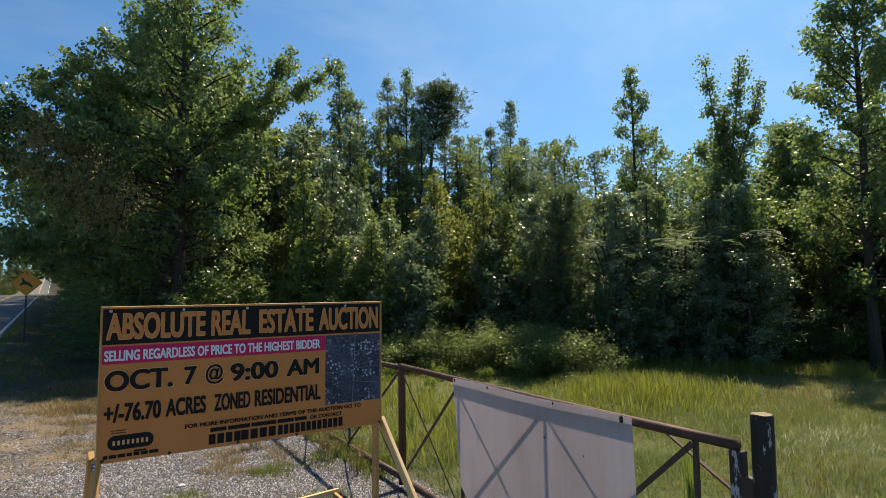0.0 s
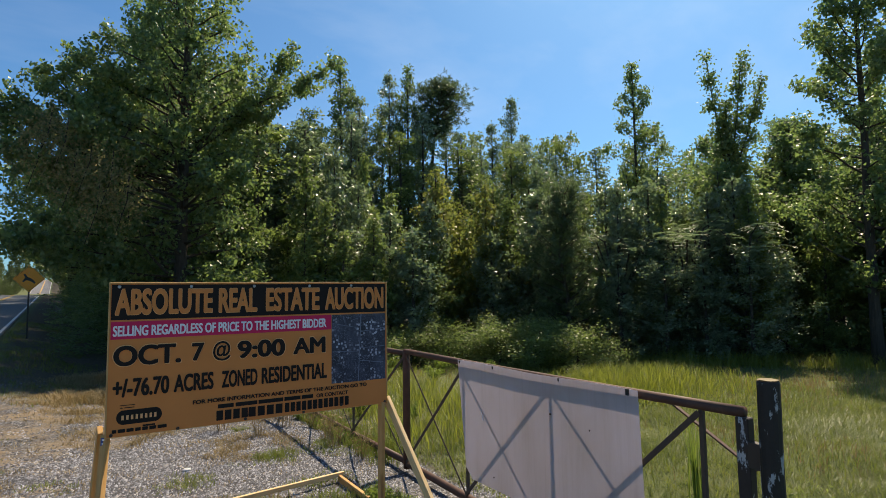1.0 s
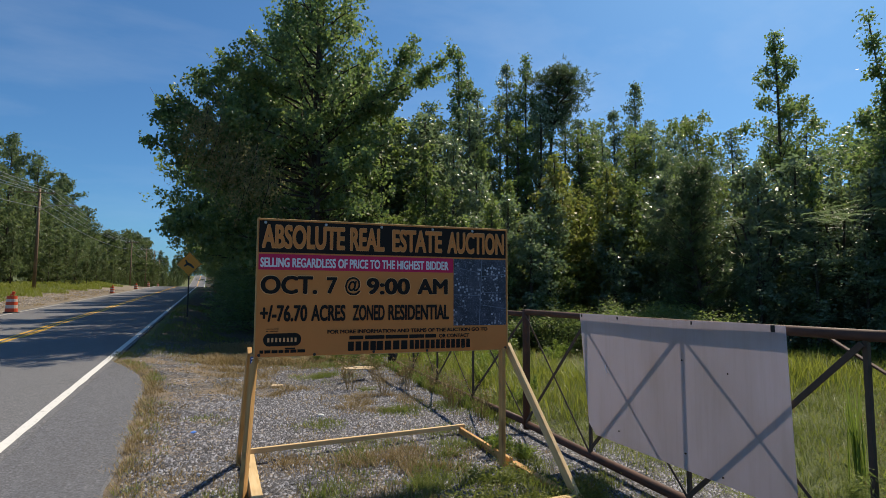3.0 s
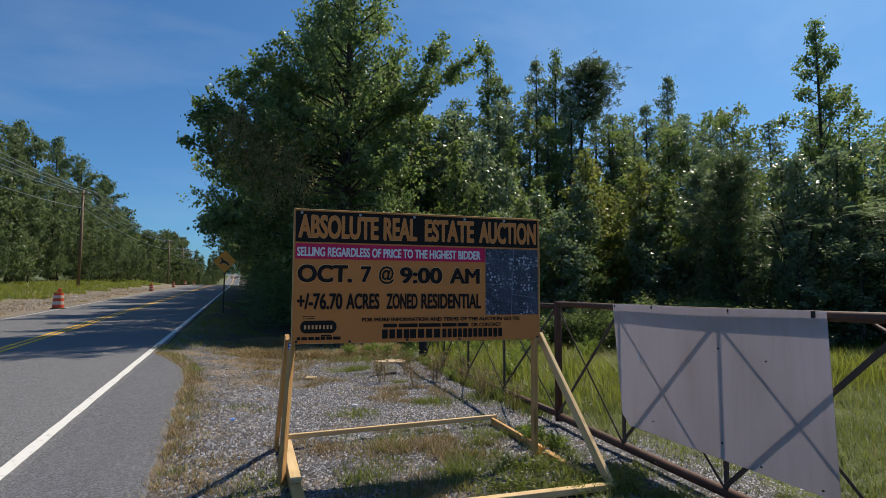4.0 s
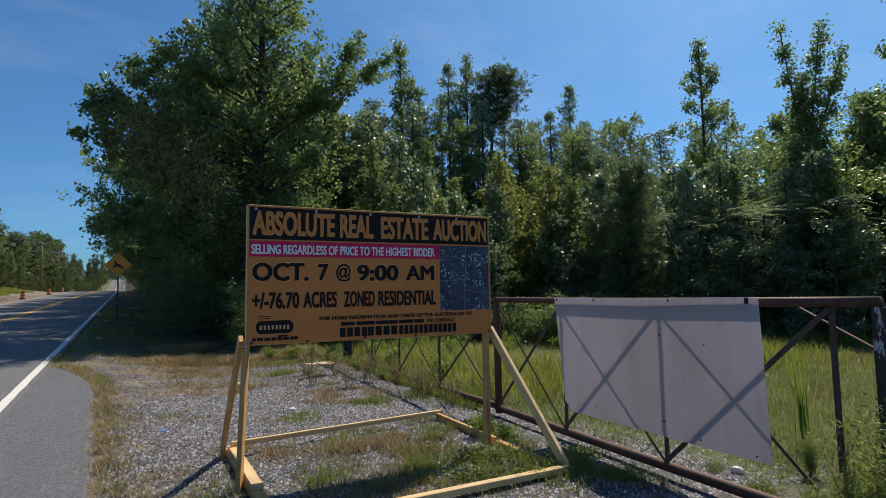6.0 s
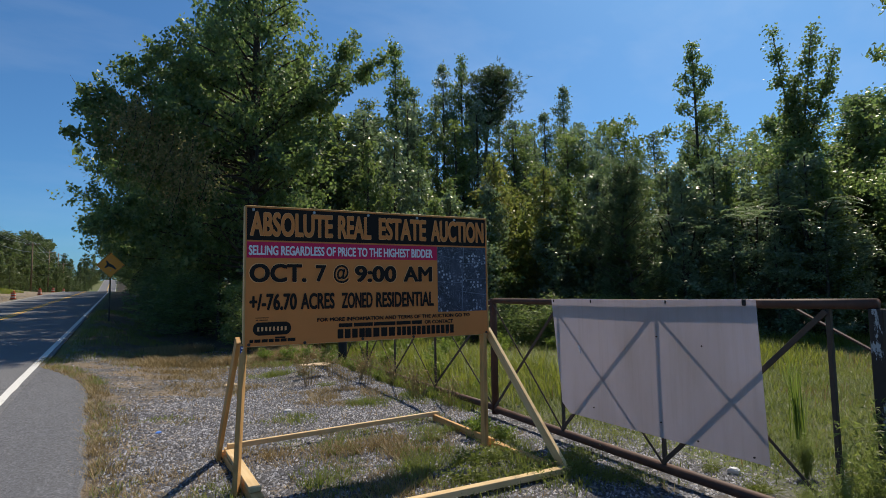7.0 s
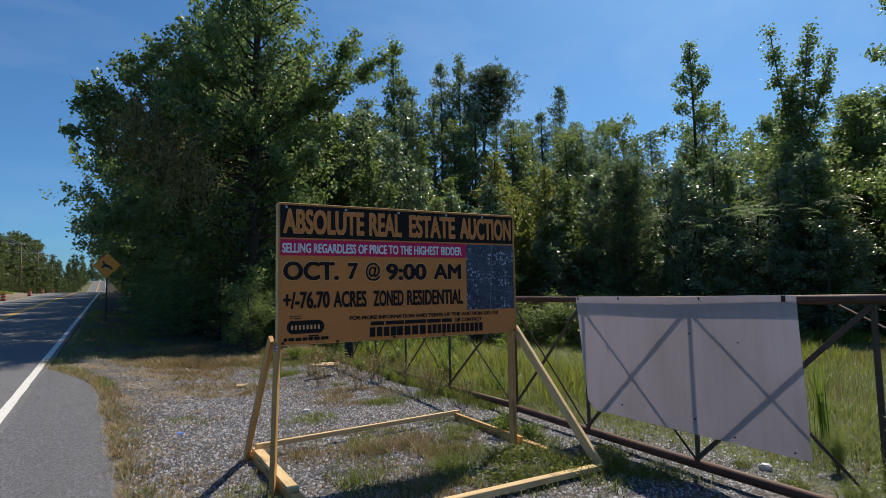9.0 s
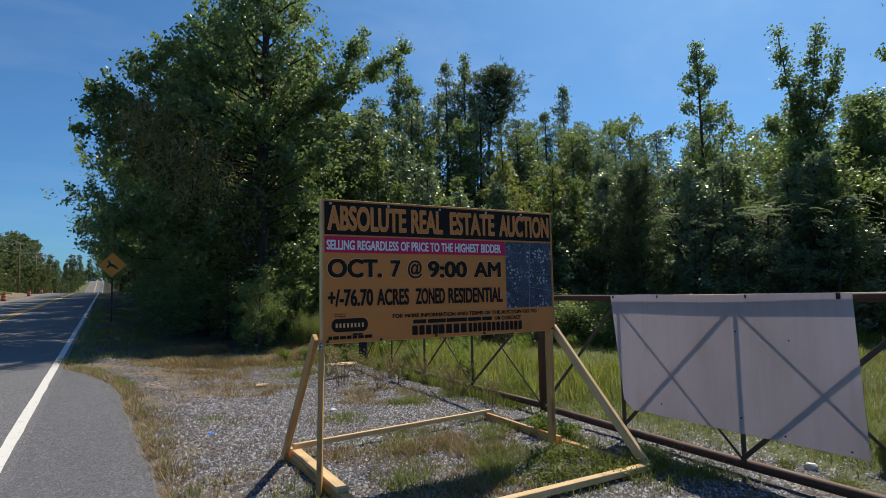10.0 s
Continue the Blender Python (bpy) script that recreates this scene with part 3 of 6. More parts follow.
def auction_sign():
    sign = thing("auction_sign", (0, 0, 0), "tan vinyl auction sign board on a sawn pine stand", "sign")
    low, high, wide = 1.166, 2.392, 2.44
    board = part("board", box(wide - 0.02, 0.012, high - low - 0.016, 0.002, (wide / 2, 0.004, (low + high) / 2)), TAN, sign, "tan printed board")
    # perimeter studs behind the face, their edges just showing
    rim = 0.014
    for name, a, b in (("stud", (0.019, 0.05, low), (0.019, 0.05, high)), ("stud", (wide - 0.019, 0.05, low), (wide - 0.019, 0.05, high)),
                       ("stud", (0.04, 0.05, high - 0.019), (wide - 0.04, 0.05, high - 0.019)), ("stud", (0.04, 0.05, low + 0.02), (wide - 0.04, 0.05, low + 0.02)),
                       ("stud", (wide / 2, 0.055, low + 0.05), (wide / 2, 0.055, high - 0.05))):
        beam(name, a, b, 0.038, 0.078, TIMBER_PALE, sign, "", 0 if a[0] == b[0] else 90)
    for name, a, b in (("edge_strip", (0.006, -0.004, low), (0.006, -0.004, high)), ("edge_strip", (wide - 0.006, -0.004, low), (wide - 0.006, -0.004, high)),
                       ("edge_strip", (0.012, -0.004, high - 0.006), (wide - 0.012, -0.004, high - 0.006))):
        beam(name, a, b, 0.012, 0.012, TIMBER, sign)
    # print
    flat_print("headline_band", rectangle(0.018, 2.421, 2.09, 2.373), 0.004, INK, board, "black printed band")
    for word, x0, x1 in (("ABSOLUTE", 0.046, 0.771), ("REAL", 0.825, 1.146), ("ESTATE", 1.228, 1.726), ("AUCTION", 1.786, 2.398)):
        lettering(word, x0, x1, 2.128, 2.338, 0.006, TAN_LIGHT, board, "headline in tan capitals", 0.0, 0.004, 0.06)
        lettering(word, x0, x1, 2.128, 2.338, 0.0095, TAN, board, "headline in tan capitals", 0.0, 0.0, 0.046)
    flat_print("red_band", rectangle(0.02, 1.847, 1.936, 2.076), 0.004, RED, board, "crimson printed band")
    lettering("SELLING REGARDLESS OF PRICE TO THE HIGHEST BIDDER", 0.034, 1.797, 1.959, 2.044, 0.006, WHITE_INK, board, "white condensed capitals", 0.0, 0.0, 0.052)
    date = (("OCT.", 0.042, 0.533, 1.722, 1.884), ("7", 0.614, 0.713, 1.726, 1.876), ("@", 0.782, 0.927, 1.712, 1.88), ("9:00", 0.982, 1.404, 1.719, 1.874), ("AM", 1.477, 1.789, 1.722, 1.872))
    for word, x0, x1, z0, z1 in date:
        lettering(word, x0, x1, z0, z1, 0.004, TAN_LIGHT, board, "pale edge of the date line", 0.0, 0.007, 0.06 if word != "@" else 0.03)
        lettering(word, x0, x1, z0, z1, 0.0075, INK, board, "black date line", 0.0, 0.0, 0.047 if word != "@" else 0.022)
    for word, x0, x1 in (("+/-76.70", 0.045, 0.449), ("ACRES", 0.483, 0.792), ("ZONED", 0.857, 1.159), ("RESIDENTIAL", 1.194, 1.804)):
        lettering(word, x0, x1, 1.478, 1.624, 0.006, INK, board, "black acreage line", 0.0, 0.0, 0.05)
    lettering("FOR MORE INFORMATION AND TERMS OF THE AUCTION GO TO", 0.63, 2.214, 1.363, 1.398, 0.006, INK, board, "small black capitals", 0.0, 0.0, 0.045)
    bars("web_address", ((0.83, 0.96), (0.975, 1.16), (1.17, 1.39), (1.4, 1.55), (1.56, 1.67)), 1.307, 1.341, 0.006, INK, board, "black bars for an address line")
    lettering("OR CONTACT", 1.7, 2.017, 1.305, 1.341, 0.006, INK, board, "small black capitals", 0.0, 0.0, 0.045)
    for start, count, wide in ((0.819, 4, 0.069), (1.085, 4, 0.079), (1.406, 12, 0.0525)):
        bars("contact_line", [(start + wide * k, start + wide * (k + 0.78)) for k in range(count)], 1.204, 1.288, 0.006, INK, board, "black bars for a contact line")
    pill = []
    for k in range(24):
        a = 2 * math.pi * k / 24
        c, d = math.cos(a), math.sin(a)
        pill.append((0.238 + (0.11 if c >= 0 else -0.11) + 0.052 * c, 1.32 + 0.057 * d))
    flat_print("logo", pill, 0.004, INK, board, "dark rounded logo shape")
    bars("logo_bar", [(0.112 + 0.033 * k, 0.129 + 0.033 * k) for k in range(8)], 1.3, 1.336, 0.006, TAN_LIGHT, board, "pale bars on the logo")
    bars("logo_stroke", ((0.1, 0.12), (0.13, 0.2)), 1.392, 1.398, 0.006, INK, board, "thin dark strokes above the logo")
    bars("logo_stroke", ((0.095, 0.205),), 1.412, 1.417, 0.006, INK, board, "thin dark strokes above the logo")
    bars("logo_line", ((0.262, 0.35),), 1.234, 1.248, 0.006, INK, board, "small dark bar under the logo")
    bars("licence_line", ((0.05, 0.08), (0.09, 0.14), (0.15, 0.2), (0.21, 0.25), (0.26, 0.3), (0.31, 0.36), (0.37, 0.437)), 1.204, 1.231, 0.006, INK, board, "row of small dark bars")
    # aerial photograph with its streets
    flat_print("aerial_photo", rectangle(1.851, 2.42, 1.418, 2.074), 0.004, AERIAL, board, "dark blue aerial photograph")
    rng = random.Random(4)
    verts, faces = [], []
    roads = [(2.155, 2.074, 2.125, 1.418, 0.004), (1.86, 1.99, 2.12, 1.94, 0.002), (1.855, 1.72, 2.14, 1.71, 0.0025), (2.15, 1.9, 2.42, 1.93, 0.003), (2.14, 1.62, 2.42, 1.58, 0.003), (2.15, 1.74, 2.42, 1.75, 0.002)]
    for k in range(20):
        x, z = rng.uniform(1.86, 2.38), rng.choice((rng.uniform(1.86, 2.05), rng.uniform(1.43, 1.7)))
        if rng.random() < 0.5:
            roads.append((x, z, min(2.415, x + rng.uniform(0.03, 0.1)), z + rng.uniform(-0.01, 0.01), 0.0015))
        else:
            roads.append((x, z, x + rng.uniform(-0.01, 0.01), max(1.425, z - rng.uniform(0.03, 0.1)), 0.0015))
    for a, b, c, d, w in roads:
        way = Vector((c - a, 0, d - b)).normalized()
        off = Vector((way.z, 0, -way.x)) * w
        o = len(verts)
        verts += [Vector((a, -0.0055, b)) + off, Vector((c, -0.0055, d)) + off, Vector((c, -0.0055, d)) - off, Vector((a, -0.0055, b)) - off]
        faces.append((o, o + 1, o + 2, o + 3))
    mesh_object("street_lines", verts, faces, plain_material("pale street print", (0.14, 0.17, 0.23), 0.6), board, "pale street lines on the photograph")
    # washers
    for x in (0.07, 0.6, 1.12, 1.63, 2.05):
        part("washer", disc(0.014, 0.008), STEEL, sign, "", pose(x, -0.008, 2.356))
    for x, z in ((0.045, 1.19), (0.52, 1.183), (1.06, 1.19), (1.58, 1.185), (1.95, 1.21), (2.41, 1.19)):
        part("washer", disc(0.014, 0.008), DARK_STEEL, sign, "dull rusty washer", pose(x, -0.008, z))
    # stand
    beam("post", (-0.055, -0.1, -0.01), (0.01, 0.05, low + 0.03), 0.04, 0.088, TIMBER, sign, "left pine post", 0)
    beam("post", (2.385, 0.03, 0.02), (2.39, 0.03, low + 0.02), 0.088, 0.038, TIMBER, sign, "right pine post")
    beam("brace", (-0.1, 0.98, 0.03), (-0.03, 0.1, low + 0.06), 0.038, 0.088, TIMBER, sign, "rear diagonal brace", 0)
    beam("brace", (2.56, -1.03, 0.05), (2.462, 0.06, low + 0.04), 0.038, 0.088, TIMBER_PALE, sign, "front diagonal brace", 0)
    beam("skid", (-0.02, 1.06, 0.04), (0.1, -1.1, 0.04), 0.088, 0.07, TIMBER, sign, "long ground skid", 0)
    beam("skid_plank", (0.0, 1.0, 0.094), (0.06, -0.36, 0.094), 0.088, 0.036, TIMBER_PALE, sign, "upper plank on the skid", 0)
    beam("skid", (2.48, 1.42, 0.03), (2.47, 0.0, 0.045), 0.04, 0.1, TIMBER, sign, "rear half of the ground skid", 0)
    beam("skid", (2.5, 0.02, 0.03), (2.56, -0.92, 0.02), 0.075, 0.06, TIMBER, sign, "front half of the ground skid", 0)
    beam("rear_rail", (-0.02, 0.93, 0.135), (2.54, 1.44, 0.085), 0.05, 0.04, TIMBER_PALE, sign, "rear cross rail", 90)
    beam("front_rail", (0.1, -1.12, 0.06), (2.6, -1.04, 0.05), 0.05, 0.07, TIMBER_PALE, sign, "front cross rail", 90)
    tag = part("tag", box(0.034, 0.004, 0.06, 0.0, (0, 0, 0)), LABEL_BLUE, sign, "blue and white tag stapled to the post", pose(-0.006, 0.004, 1.15))
    for k in (-1, 1):
        part("tag_print", box(0.018, 0.002, 0.012, 0.0), WHITE_INK, tag, "white square on the tag", pose(0, -0.003, 0.014 * k))
    for x, z in ((2.385, 0.28), (2.39, 0.55), (2.385, 0.82), (2.39, 1.05)):
        part("screw", disc(0.006, 0.006, 6), DARK_STEEL, sign, "", pose(x, 0.008, z))


auction_sign()


# ---- the pipe gate ----
DARK_RUST = plain_material("dark rusted bar", (0.075, 0.054, 0.04), 0.75, 0.1, 0.35)
GATE_X = 3.45


def pipe(name, a, b, radius, material, parent, label="", sides=12, sag=0.0, segments=1):
    points = [Vector(a).lerp(Vector(b), k / segments) for k in range(segments + 1)]
    if sag:
        points = [p - Vector((0, 0, sag * math.sin(math.pi * k / segments))) for k, p in enumerate(points)]
    v, f = tube(points, [radius] * len(points), sides)
    return mesh_object(name, v, f, material, parent, label, smooth=sides > 6)


def gate_leaf(x0, x1, y0, y1, uprights, label, base, top):
    gate = thing("pipe_gate", (0, 0, 0), label, "gate", "leaves of the pipe gate")
    at = lambda y: x0 + (x1 - x0) * (y - y0) / (y1 - y0)
    pipe("top_rail", (at(y0), y0, top), (at(y1), y1, top), 0.036, RUST, gate, "rusted top pipe", 14, 0.01, 8)
    pipe("bottom_rail", (at(y0), y0, base), (at(y1), y1, base), 0.045, RUST, gate, "rusted bottom pipe", 14, 0.012, 8)
    for y in uprights:
        beam("upright", (at(y), y, base), (at(y), y, top), 0.032, 0.032, DARK_RUST, gate)
    stops = sorted(set([*uprights, max(y0, y1)]))
    for a, b in zip(stops, stops[1:]):
        beam("diagonal", (at(a) - 0.024, a, base + 0.03), (at(b) - 0.024, b, top - 0.05), 0.026, 0.008, DARK_RUST, gate, "", 90)
        beam("diagonal", (at(a) - 0.034, a, top - 0.05), (at(b) - 0.034, b, base + 0.03), 0.042, 0.008, DARK_RUST, gate, "", 90)
    return gate


near_gate = gate_leaf(GATE_X, GATE_X + 0.03, -3.1, 1.52, (-2.8, -1.325, 0.095), "rusted steel pipe gate with crossed flat braces", 0.015, 1.49)
end_post = part("end_post", box(0.07, 0.085, 1.52, 0.006, (GATE_X, -3.095, 0.7)), FLAKED_STEEL, near_gate, "square end tube with flaking white paint")
beam("corner_brace", (GATE_X + 0.03, -2.56, 1.45), (GATE_X + 0.03, -3.14, 1.13), 0.035, 0.012, RUST, near_gate)
v, f = tube([(GATE_X + 0.03, 1.56, -0.05), (GATE_X + 0.03, 1.56, 1.5), (GATE_X + 0.03, 1.56, 1.52)], [0.05, 0.05, 0.042], 12)
mesh_object("latch_post", v, f, RUST, near_gate, "rusted round latch tube", smooth=True)
beam("hinge_strap", (GATE_X - 0.01, -3.13, 1.24), (GATE_X - 0.03, -3.23, 1.24), 0.05, 0.16, DARK_STEEL, near_gate, "dark hinge plate")
beam("hinge_strap", (GATE_X - 0.01, -3.13, 0.35), (GATE_X - 0.03, -3.23, 0.35), 0.05, 0.16, DARK_STEEL, near_gate, "dark hinge plate")
gate_leaf(GATE_X + 0.04, GATE_X + 0.02, 1.6, 8.35, (1.6, 3.42, 5.22, 6.85), "rusted pipe gate leaf half sunk in weeds", 0.03, 1.46)


def round_post(name, x, y, top, radius, material, label, category="post"):
    post = thing(name, (x, y, ground_z(x, y)), label, category)
    high = top - ground_z(x, y)
    v, f = tube([(0, 0, -0.3), (0.004, 0, high * 0.3), (-0.004, 0.004, high * 0.7), (0, 0, high - 0.01), (0, 0, high)], [radius * 1.05, radius, radius, radius, radius * 0.93], 16)
    mesh_object("shaft", v, f, material, post, smooth=False)
    return post


hinge_post = round_post("gate_post", GATE_X - 0.03, -3.275, 1.71, 0.064, FLAKED_POST, "dark round gate post with flaking grey paint")
rng = random.Random(2)
bm = bmesh.new()
bmesh.ops.create_circle(bm, cap_ends=True, segments=16, radius=0.06)
bmesh.ops.subdivide_edges(bm, edges=bm.edges[:], cuts=2, use_grid_fill=True)
for vert in bm.verts:
    vert.co.z += rng.uniform(0.0, 0.008)
part("post_top", bm, GRASS_DRY, hinge_post, "pale lichen-grown end grain", pose(0, 0, 1.712 - ground_z(GATE_X - 0.03, -3.275)))
round_post("gate_post", 3.42, 8.55, 1.5, 0.11, RUBBER, "dark weathered wooden gate post at the far end")


def white_panel():
    """Sheet hung on the camera side of the gate, a little wavy, with a torn lower corner."""
    panel = thing("white_panel", (GATE_X - 0.05, 0, 0), "blank white plastic sheet hung on the pipe gate", "panel")
    bm = bmesh.new()
    nu, nv = 40, 20
    grid = []
    for j in range(nv + 1):
        row = []
        for i in range(nu + 1):
            u, w = i / nu, j / nv
            y = 0.16 - 2.475 * u - (1 - w) * (0.14 - 0.1 * u)
            top = 1.515 + 0.006 * math.sin(u * 9)
            low = 0.27 + 0.02 * u + (0.1 * (0.05 - u) / 0.05 if u < 0.05 else 0)
            z = low + (top - low) * w
            x = 0.004 * math.sin(u * 7 + 1) + 0.006 * (1 - w) * math.sin(u * 4)
            row.append(bm.verts.new((x, y, z)))
        grid.append(row)
    for j in range(nv):
        for i in range(nu):
            bm.faces.new((grid[j][i], grid[j][i + 1], grid[j + 1][i + 1], grid[j + 1][i]))
    sheet = part("sheet", bm, PANEL, panel, "white translucent sheet")
    thick = sheet.modifiers.new("thickness", "SOLIDIFY")
    thick.thickness, thick.offset = 0.003, 1.0
    for y in (0.12, -0.5, -1.47, -2.22):
        clip = box(0.02, 0.016 if y > -2 else 0.03, 0.03 if y > -2 else 0.05, 0.004)
        part("clip", clip, RUBBER, panel, "dark rubber tie over the top edge", pose(0.0, y, 1.495))
    for y, z in ((-1.36, 1.18), (-1.37, 0.42), (-2.24, 0.33), (-1.75, 0.34), (-0.5, 0.4)):
        part("tie", disc(0.008, 0.01, 8), DARK_STEEL, panel, "", pose(-0.012, y, z, 0, 0, 90))
    beam("scratch", (-0.014, -0.3, 1.02), (-0.014, -0.335, 0.93), 0.012, 0.003, WHITE_INK, panel, "pale scrape on the sheet")
    part("hole", disc(0.008, 0.004, 7), DARK_STEEL, panel, "small dark hole", pose(-0.014, -1.83, 1.13, 0, 0, 90))


white_panel()


# ---- roadside ----
def crossing_sign():
    x, y = -2.73, 24.0
    z = ground_z(x, y)
    sign = thing("warning_sign", (x, y, z), "yellow diamond warning sign on a dark steel post", "road sign", turn=-8)
    beam("post", (0, 0.03, -0.3), (0, 0.03, 3.0), 0.06, 0.03, DARK_STEEL, sign)
    h = 0.81 / 2
    bm = box(2 * h, 0.006, 2 * h, 0.0)
    plate = part("plate", bm, SIGN_YELLOW, sign, "yellow diamond plate", pose(0, 0, 2.51, 0, 45, 0))
    for k in range(4):
        a, b = ((-h, -h), (h, -h), (h, h), (-h, h))[k], ((h, -h), (h, h), (-h, h), (-h, -h))[k]
        beam("border", (a[0] * 0.95, -0.005, a[1] * 0.95), (b[0] * 0.95, -0.005, b[1] * 0.95), 0.015, 0.003, SIGN_BLACK, plate)
    blot = [(-0.2, 0.2), (-0.13, 0.2), (-0.06, 0.08), (0.1, 0.0), (0.24, -0.16), (0.2, -0.21), (0.05, -0.1), (-0.08, -0.06), (-0.2, -0.14), (-0.24, -0.1), (-0.14, 0.04)]
    flat = mesh_object("symbol", [(u, -0.005, w) for u, w in blot], [tuple(range(len(blot)))], SIGN_BLACK, plate, "dark slanting symbol", pose(0, 0, 0, 0, -45, 0))
    for w in (2.26, 2.76):
        part("bolt", disc(0.012, 0.008, 8), STEEL, sign, "", pose(0, -0.007, w))


crossing_sign()


def traffic_barrel():
    barrel = thing("traffic_barrel", (0, 0, 0), "orange and white striped traffic barrel on a rubber base", "traffic barrel", "barrels along the road")
    levels = ((0.05, 0.29), (0.27, 0.287), (0.27, 0.28), (0.46, 0.277), (0.46, 0.27), (0.64, 0.267), (0.64, 0.26), (0.8, 0.257), (0.8, 0.25), (0.97, 0.24), (1.0, 0.15))
    for k in range(5):
        (z0, r0), (z1, r1) = levels[2 * k], levels[2 * k + 1]
        v, f = tube([(0, 0, z0), (0, 0, z1)], [r0, r1], 16)
        mesh_object("band", v, f, ORANGE if k % 2 == 0 else BARREL_WHITE, barrel, "orange band" if k % 2 == 0 else "white reflective band", smooth=False)
    v, f = tube([(0, 0, 0), (0, 0, 0.06), (0, 0, 0.07)], [0.38, 0.37, 0.3], 16)
    mesh_object("base", v, f, RUBBER, barrel, "black rubber base ring")
    part("handle", box(0.2, 0.03, 0.08, 0.01, (0, 0, 1.03)), ORANGE, barrel, "moulded carrying handle")
    lamp = part("lamp", disc(0.09, 0.06, 12), ORANGE, barrel, "round amber lamp", pose(0.05, 0, 1.14))
    return barrel


first = traffic_barrel()
spots = [(-10.6, 26.6), (-13.16, 60.0), (-14.36, 80.0), (-15.9, 100.0), (-16.9, 118.0)]
first.matrix_basis = pose(*spots[0], ground_z(*spots[0]), 0, 0, 20) @ Matrix.Diagonal((0.86, 0.86, 0.84, 1))
for k, (x, y) in enumerate(spots[1:]):
    copy_thing(first, pose(x, y, ground_z(x, y), 0, 0, 50 * k) @ Matrix.Diagonal((0.86, 0.86, 0.84, 1)))


def utility_pole(x, y, high, lamp_arm):
    z = ground_z(x, y)
    pole = thing("utility_pole", (x, y, z), "brown wooden utility pole with crossarm and street lamp" if lamp_arm else "brown wooden utility pole with a crossarm", "utility pole", "poles along the road")
    v, f = tube([(0, 0, -0.5), (0.02, 0, high * 0.5), (0, 0, high)], [0.15, 0.13, 0.1], 10)
    mesh_object("shaft", v, f, POLE_WOOD, pole, smooth=True)
    beam("crossarm", (-1.2, -0.14, high - 0.4), (1.2, -0.14, high - 0.4), 0.1, 0.12, POLE_WOOD, pole, "", 90)
    for s in (-1, 1):
        beam("arm_brace", (0.7 * s, -0.15, high - 0.42), (0.0, -0.14, high - 1.1), 0.04, 0.01, DARK_STEEL, pole)
    for x0 in (-1.1, -0.45, 0.45, 1.1):
        v, f = tube([(x0, -0.14, high - 0.34), (x0, -0.14, high - 0.26), (x0, -0.14, high - 0.18)], [0.03, 0.06, 0.03], 8)
        mesh_object("insulator", v, f, GLASS_GREY, pole, "grey glass insulator")
    if lamp_arm:
        v, f = tube([(0.1, 0, high - 2.0), (0.9, -0.1, high - 1.55), (2.4, -0.2, high - 1.45)], [0.035, 0.03, 0.03], 6)
        mesh_object("lamp_arm", v, f, STEEL, pole, "grey steel lamp bracket")
        bm = box(0.75, 0.26, 0.14, 0.04, (2.7, -0.2, high - 1.47))
        part("lamp_head", bm, STEEL, pole, "grey cobra-head lamp")
    return (x, y, z + high - 0.16)


tops = [utility_pole(-18.2, 54.2, 9.2, True), utility_pole(-22.2, 120.0, 9.1, False), utility_pole(-23.4, 145.0, 9.6, True), utility_pole(-24.5, 165.0, 10.3, False), utility_pole(-28.0, 200.0, 9.6, True)]
tops.insert(0, (-15.0, 2.0, 9.7))
tops.insert(0, (-12.0, -48.0, 8.5))
wires = thing("power_lines", (0, 0, 0), "thin dark power lines strung between the utility poles", "power line")
for a, b in zip(tops, tops[1:]):
    for off, drop in ((-1.1, 0), (-0.45, 0), (0.45, 0), (1.1, 0), (0.12, -1.6)):
        points = []
        for k in range(13):
            t = k / 12
            p = Vector(a).lerp(Vector(b), t)
            points.append((p.x + off, p.y - 0.14, p.z + drop - 4 * 0.9 * t * (1 - t)))
        v, f = tube(points, [0.018 if drop == 0 else 0.024] * 13, 4)
        mesh_object("wire", v, f, STEEL, wires)


# ---- trees ----
HEIGHT = {}


def leaf_verts(rng, centres, size, droop=0.35, narrow=0.42, up=0.5, corners=4):
    """Folded leaf blades at the centres: four corners each."""
    n = len(centres)
    way = rng.normal(size=(n, 3)) - np.array((0, 0, droop))
    way /= np.linalg.norm(way, axis=1)[:, None]
    face = rng.normal(size=(n, 3)) + np.array((0, 0, up))
    side = np.cross(way, face)
    side /= np.linalg.norm(side, axis=1)[:, None] + 1e-9
    face = np.cross(side, way)
    long = size * rng.uniform(0.65, 1.25, (n, 1))
    wide = long * narrow
    root = centres
    tip = centres + way * long
    mid = centres + way * long * 0.45 + face * long * 0.12
    if corners == 3:
        points = (root + side * wide, tip, root - side * wide)
    else:
        points = (root, mid + side * wide, tip, mid - side * wide)
    return np.stack(points, 1).reshape(-1, 3)


def quads_mesh(name, verts, material, corners=4):
    """Separate three- or four-cornered faces, one after the other."""
    n = len(verts) // corners
    mesh = bpy.data.meshes.new(name)
    mesh.vertices.add(n * corners)
    mesh.vertices.foreach_set("co", np.ascontiguousarray(verts, dtype=np.float32).ravel())
    mesh.loops.add(n * corners)
    mesh.loops.foreach_set("vertex_index", np.arange(n * corners, dtype=np.int32))
    mesh.polygons.add(n)
    mesh.polygons.foreach_set("loop_start", np.arange(0, n * corners, corners, dtype=np.int32))
    mesh.materials.append(material)
    mesh.update(calc_edges=True)
    return mesh


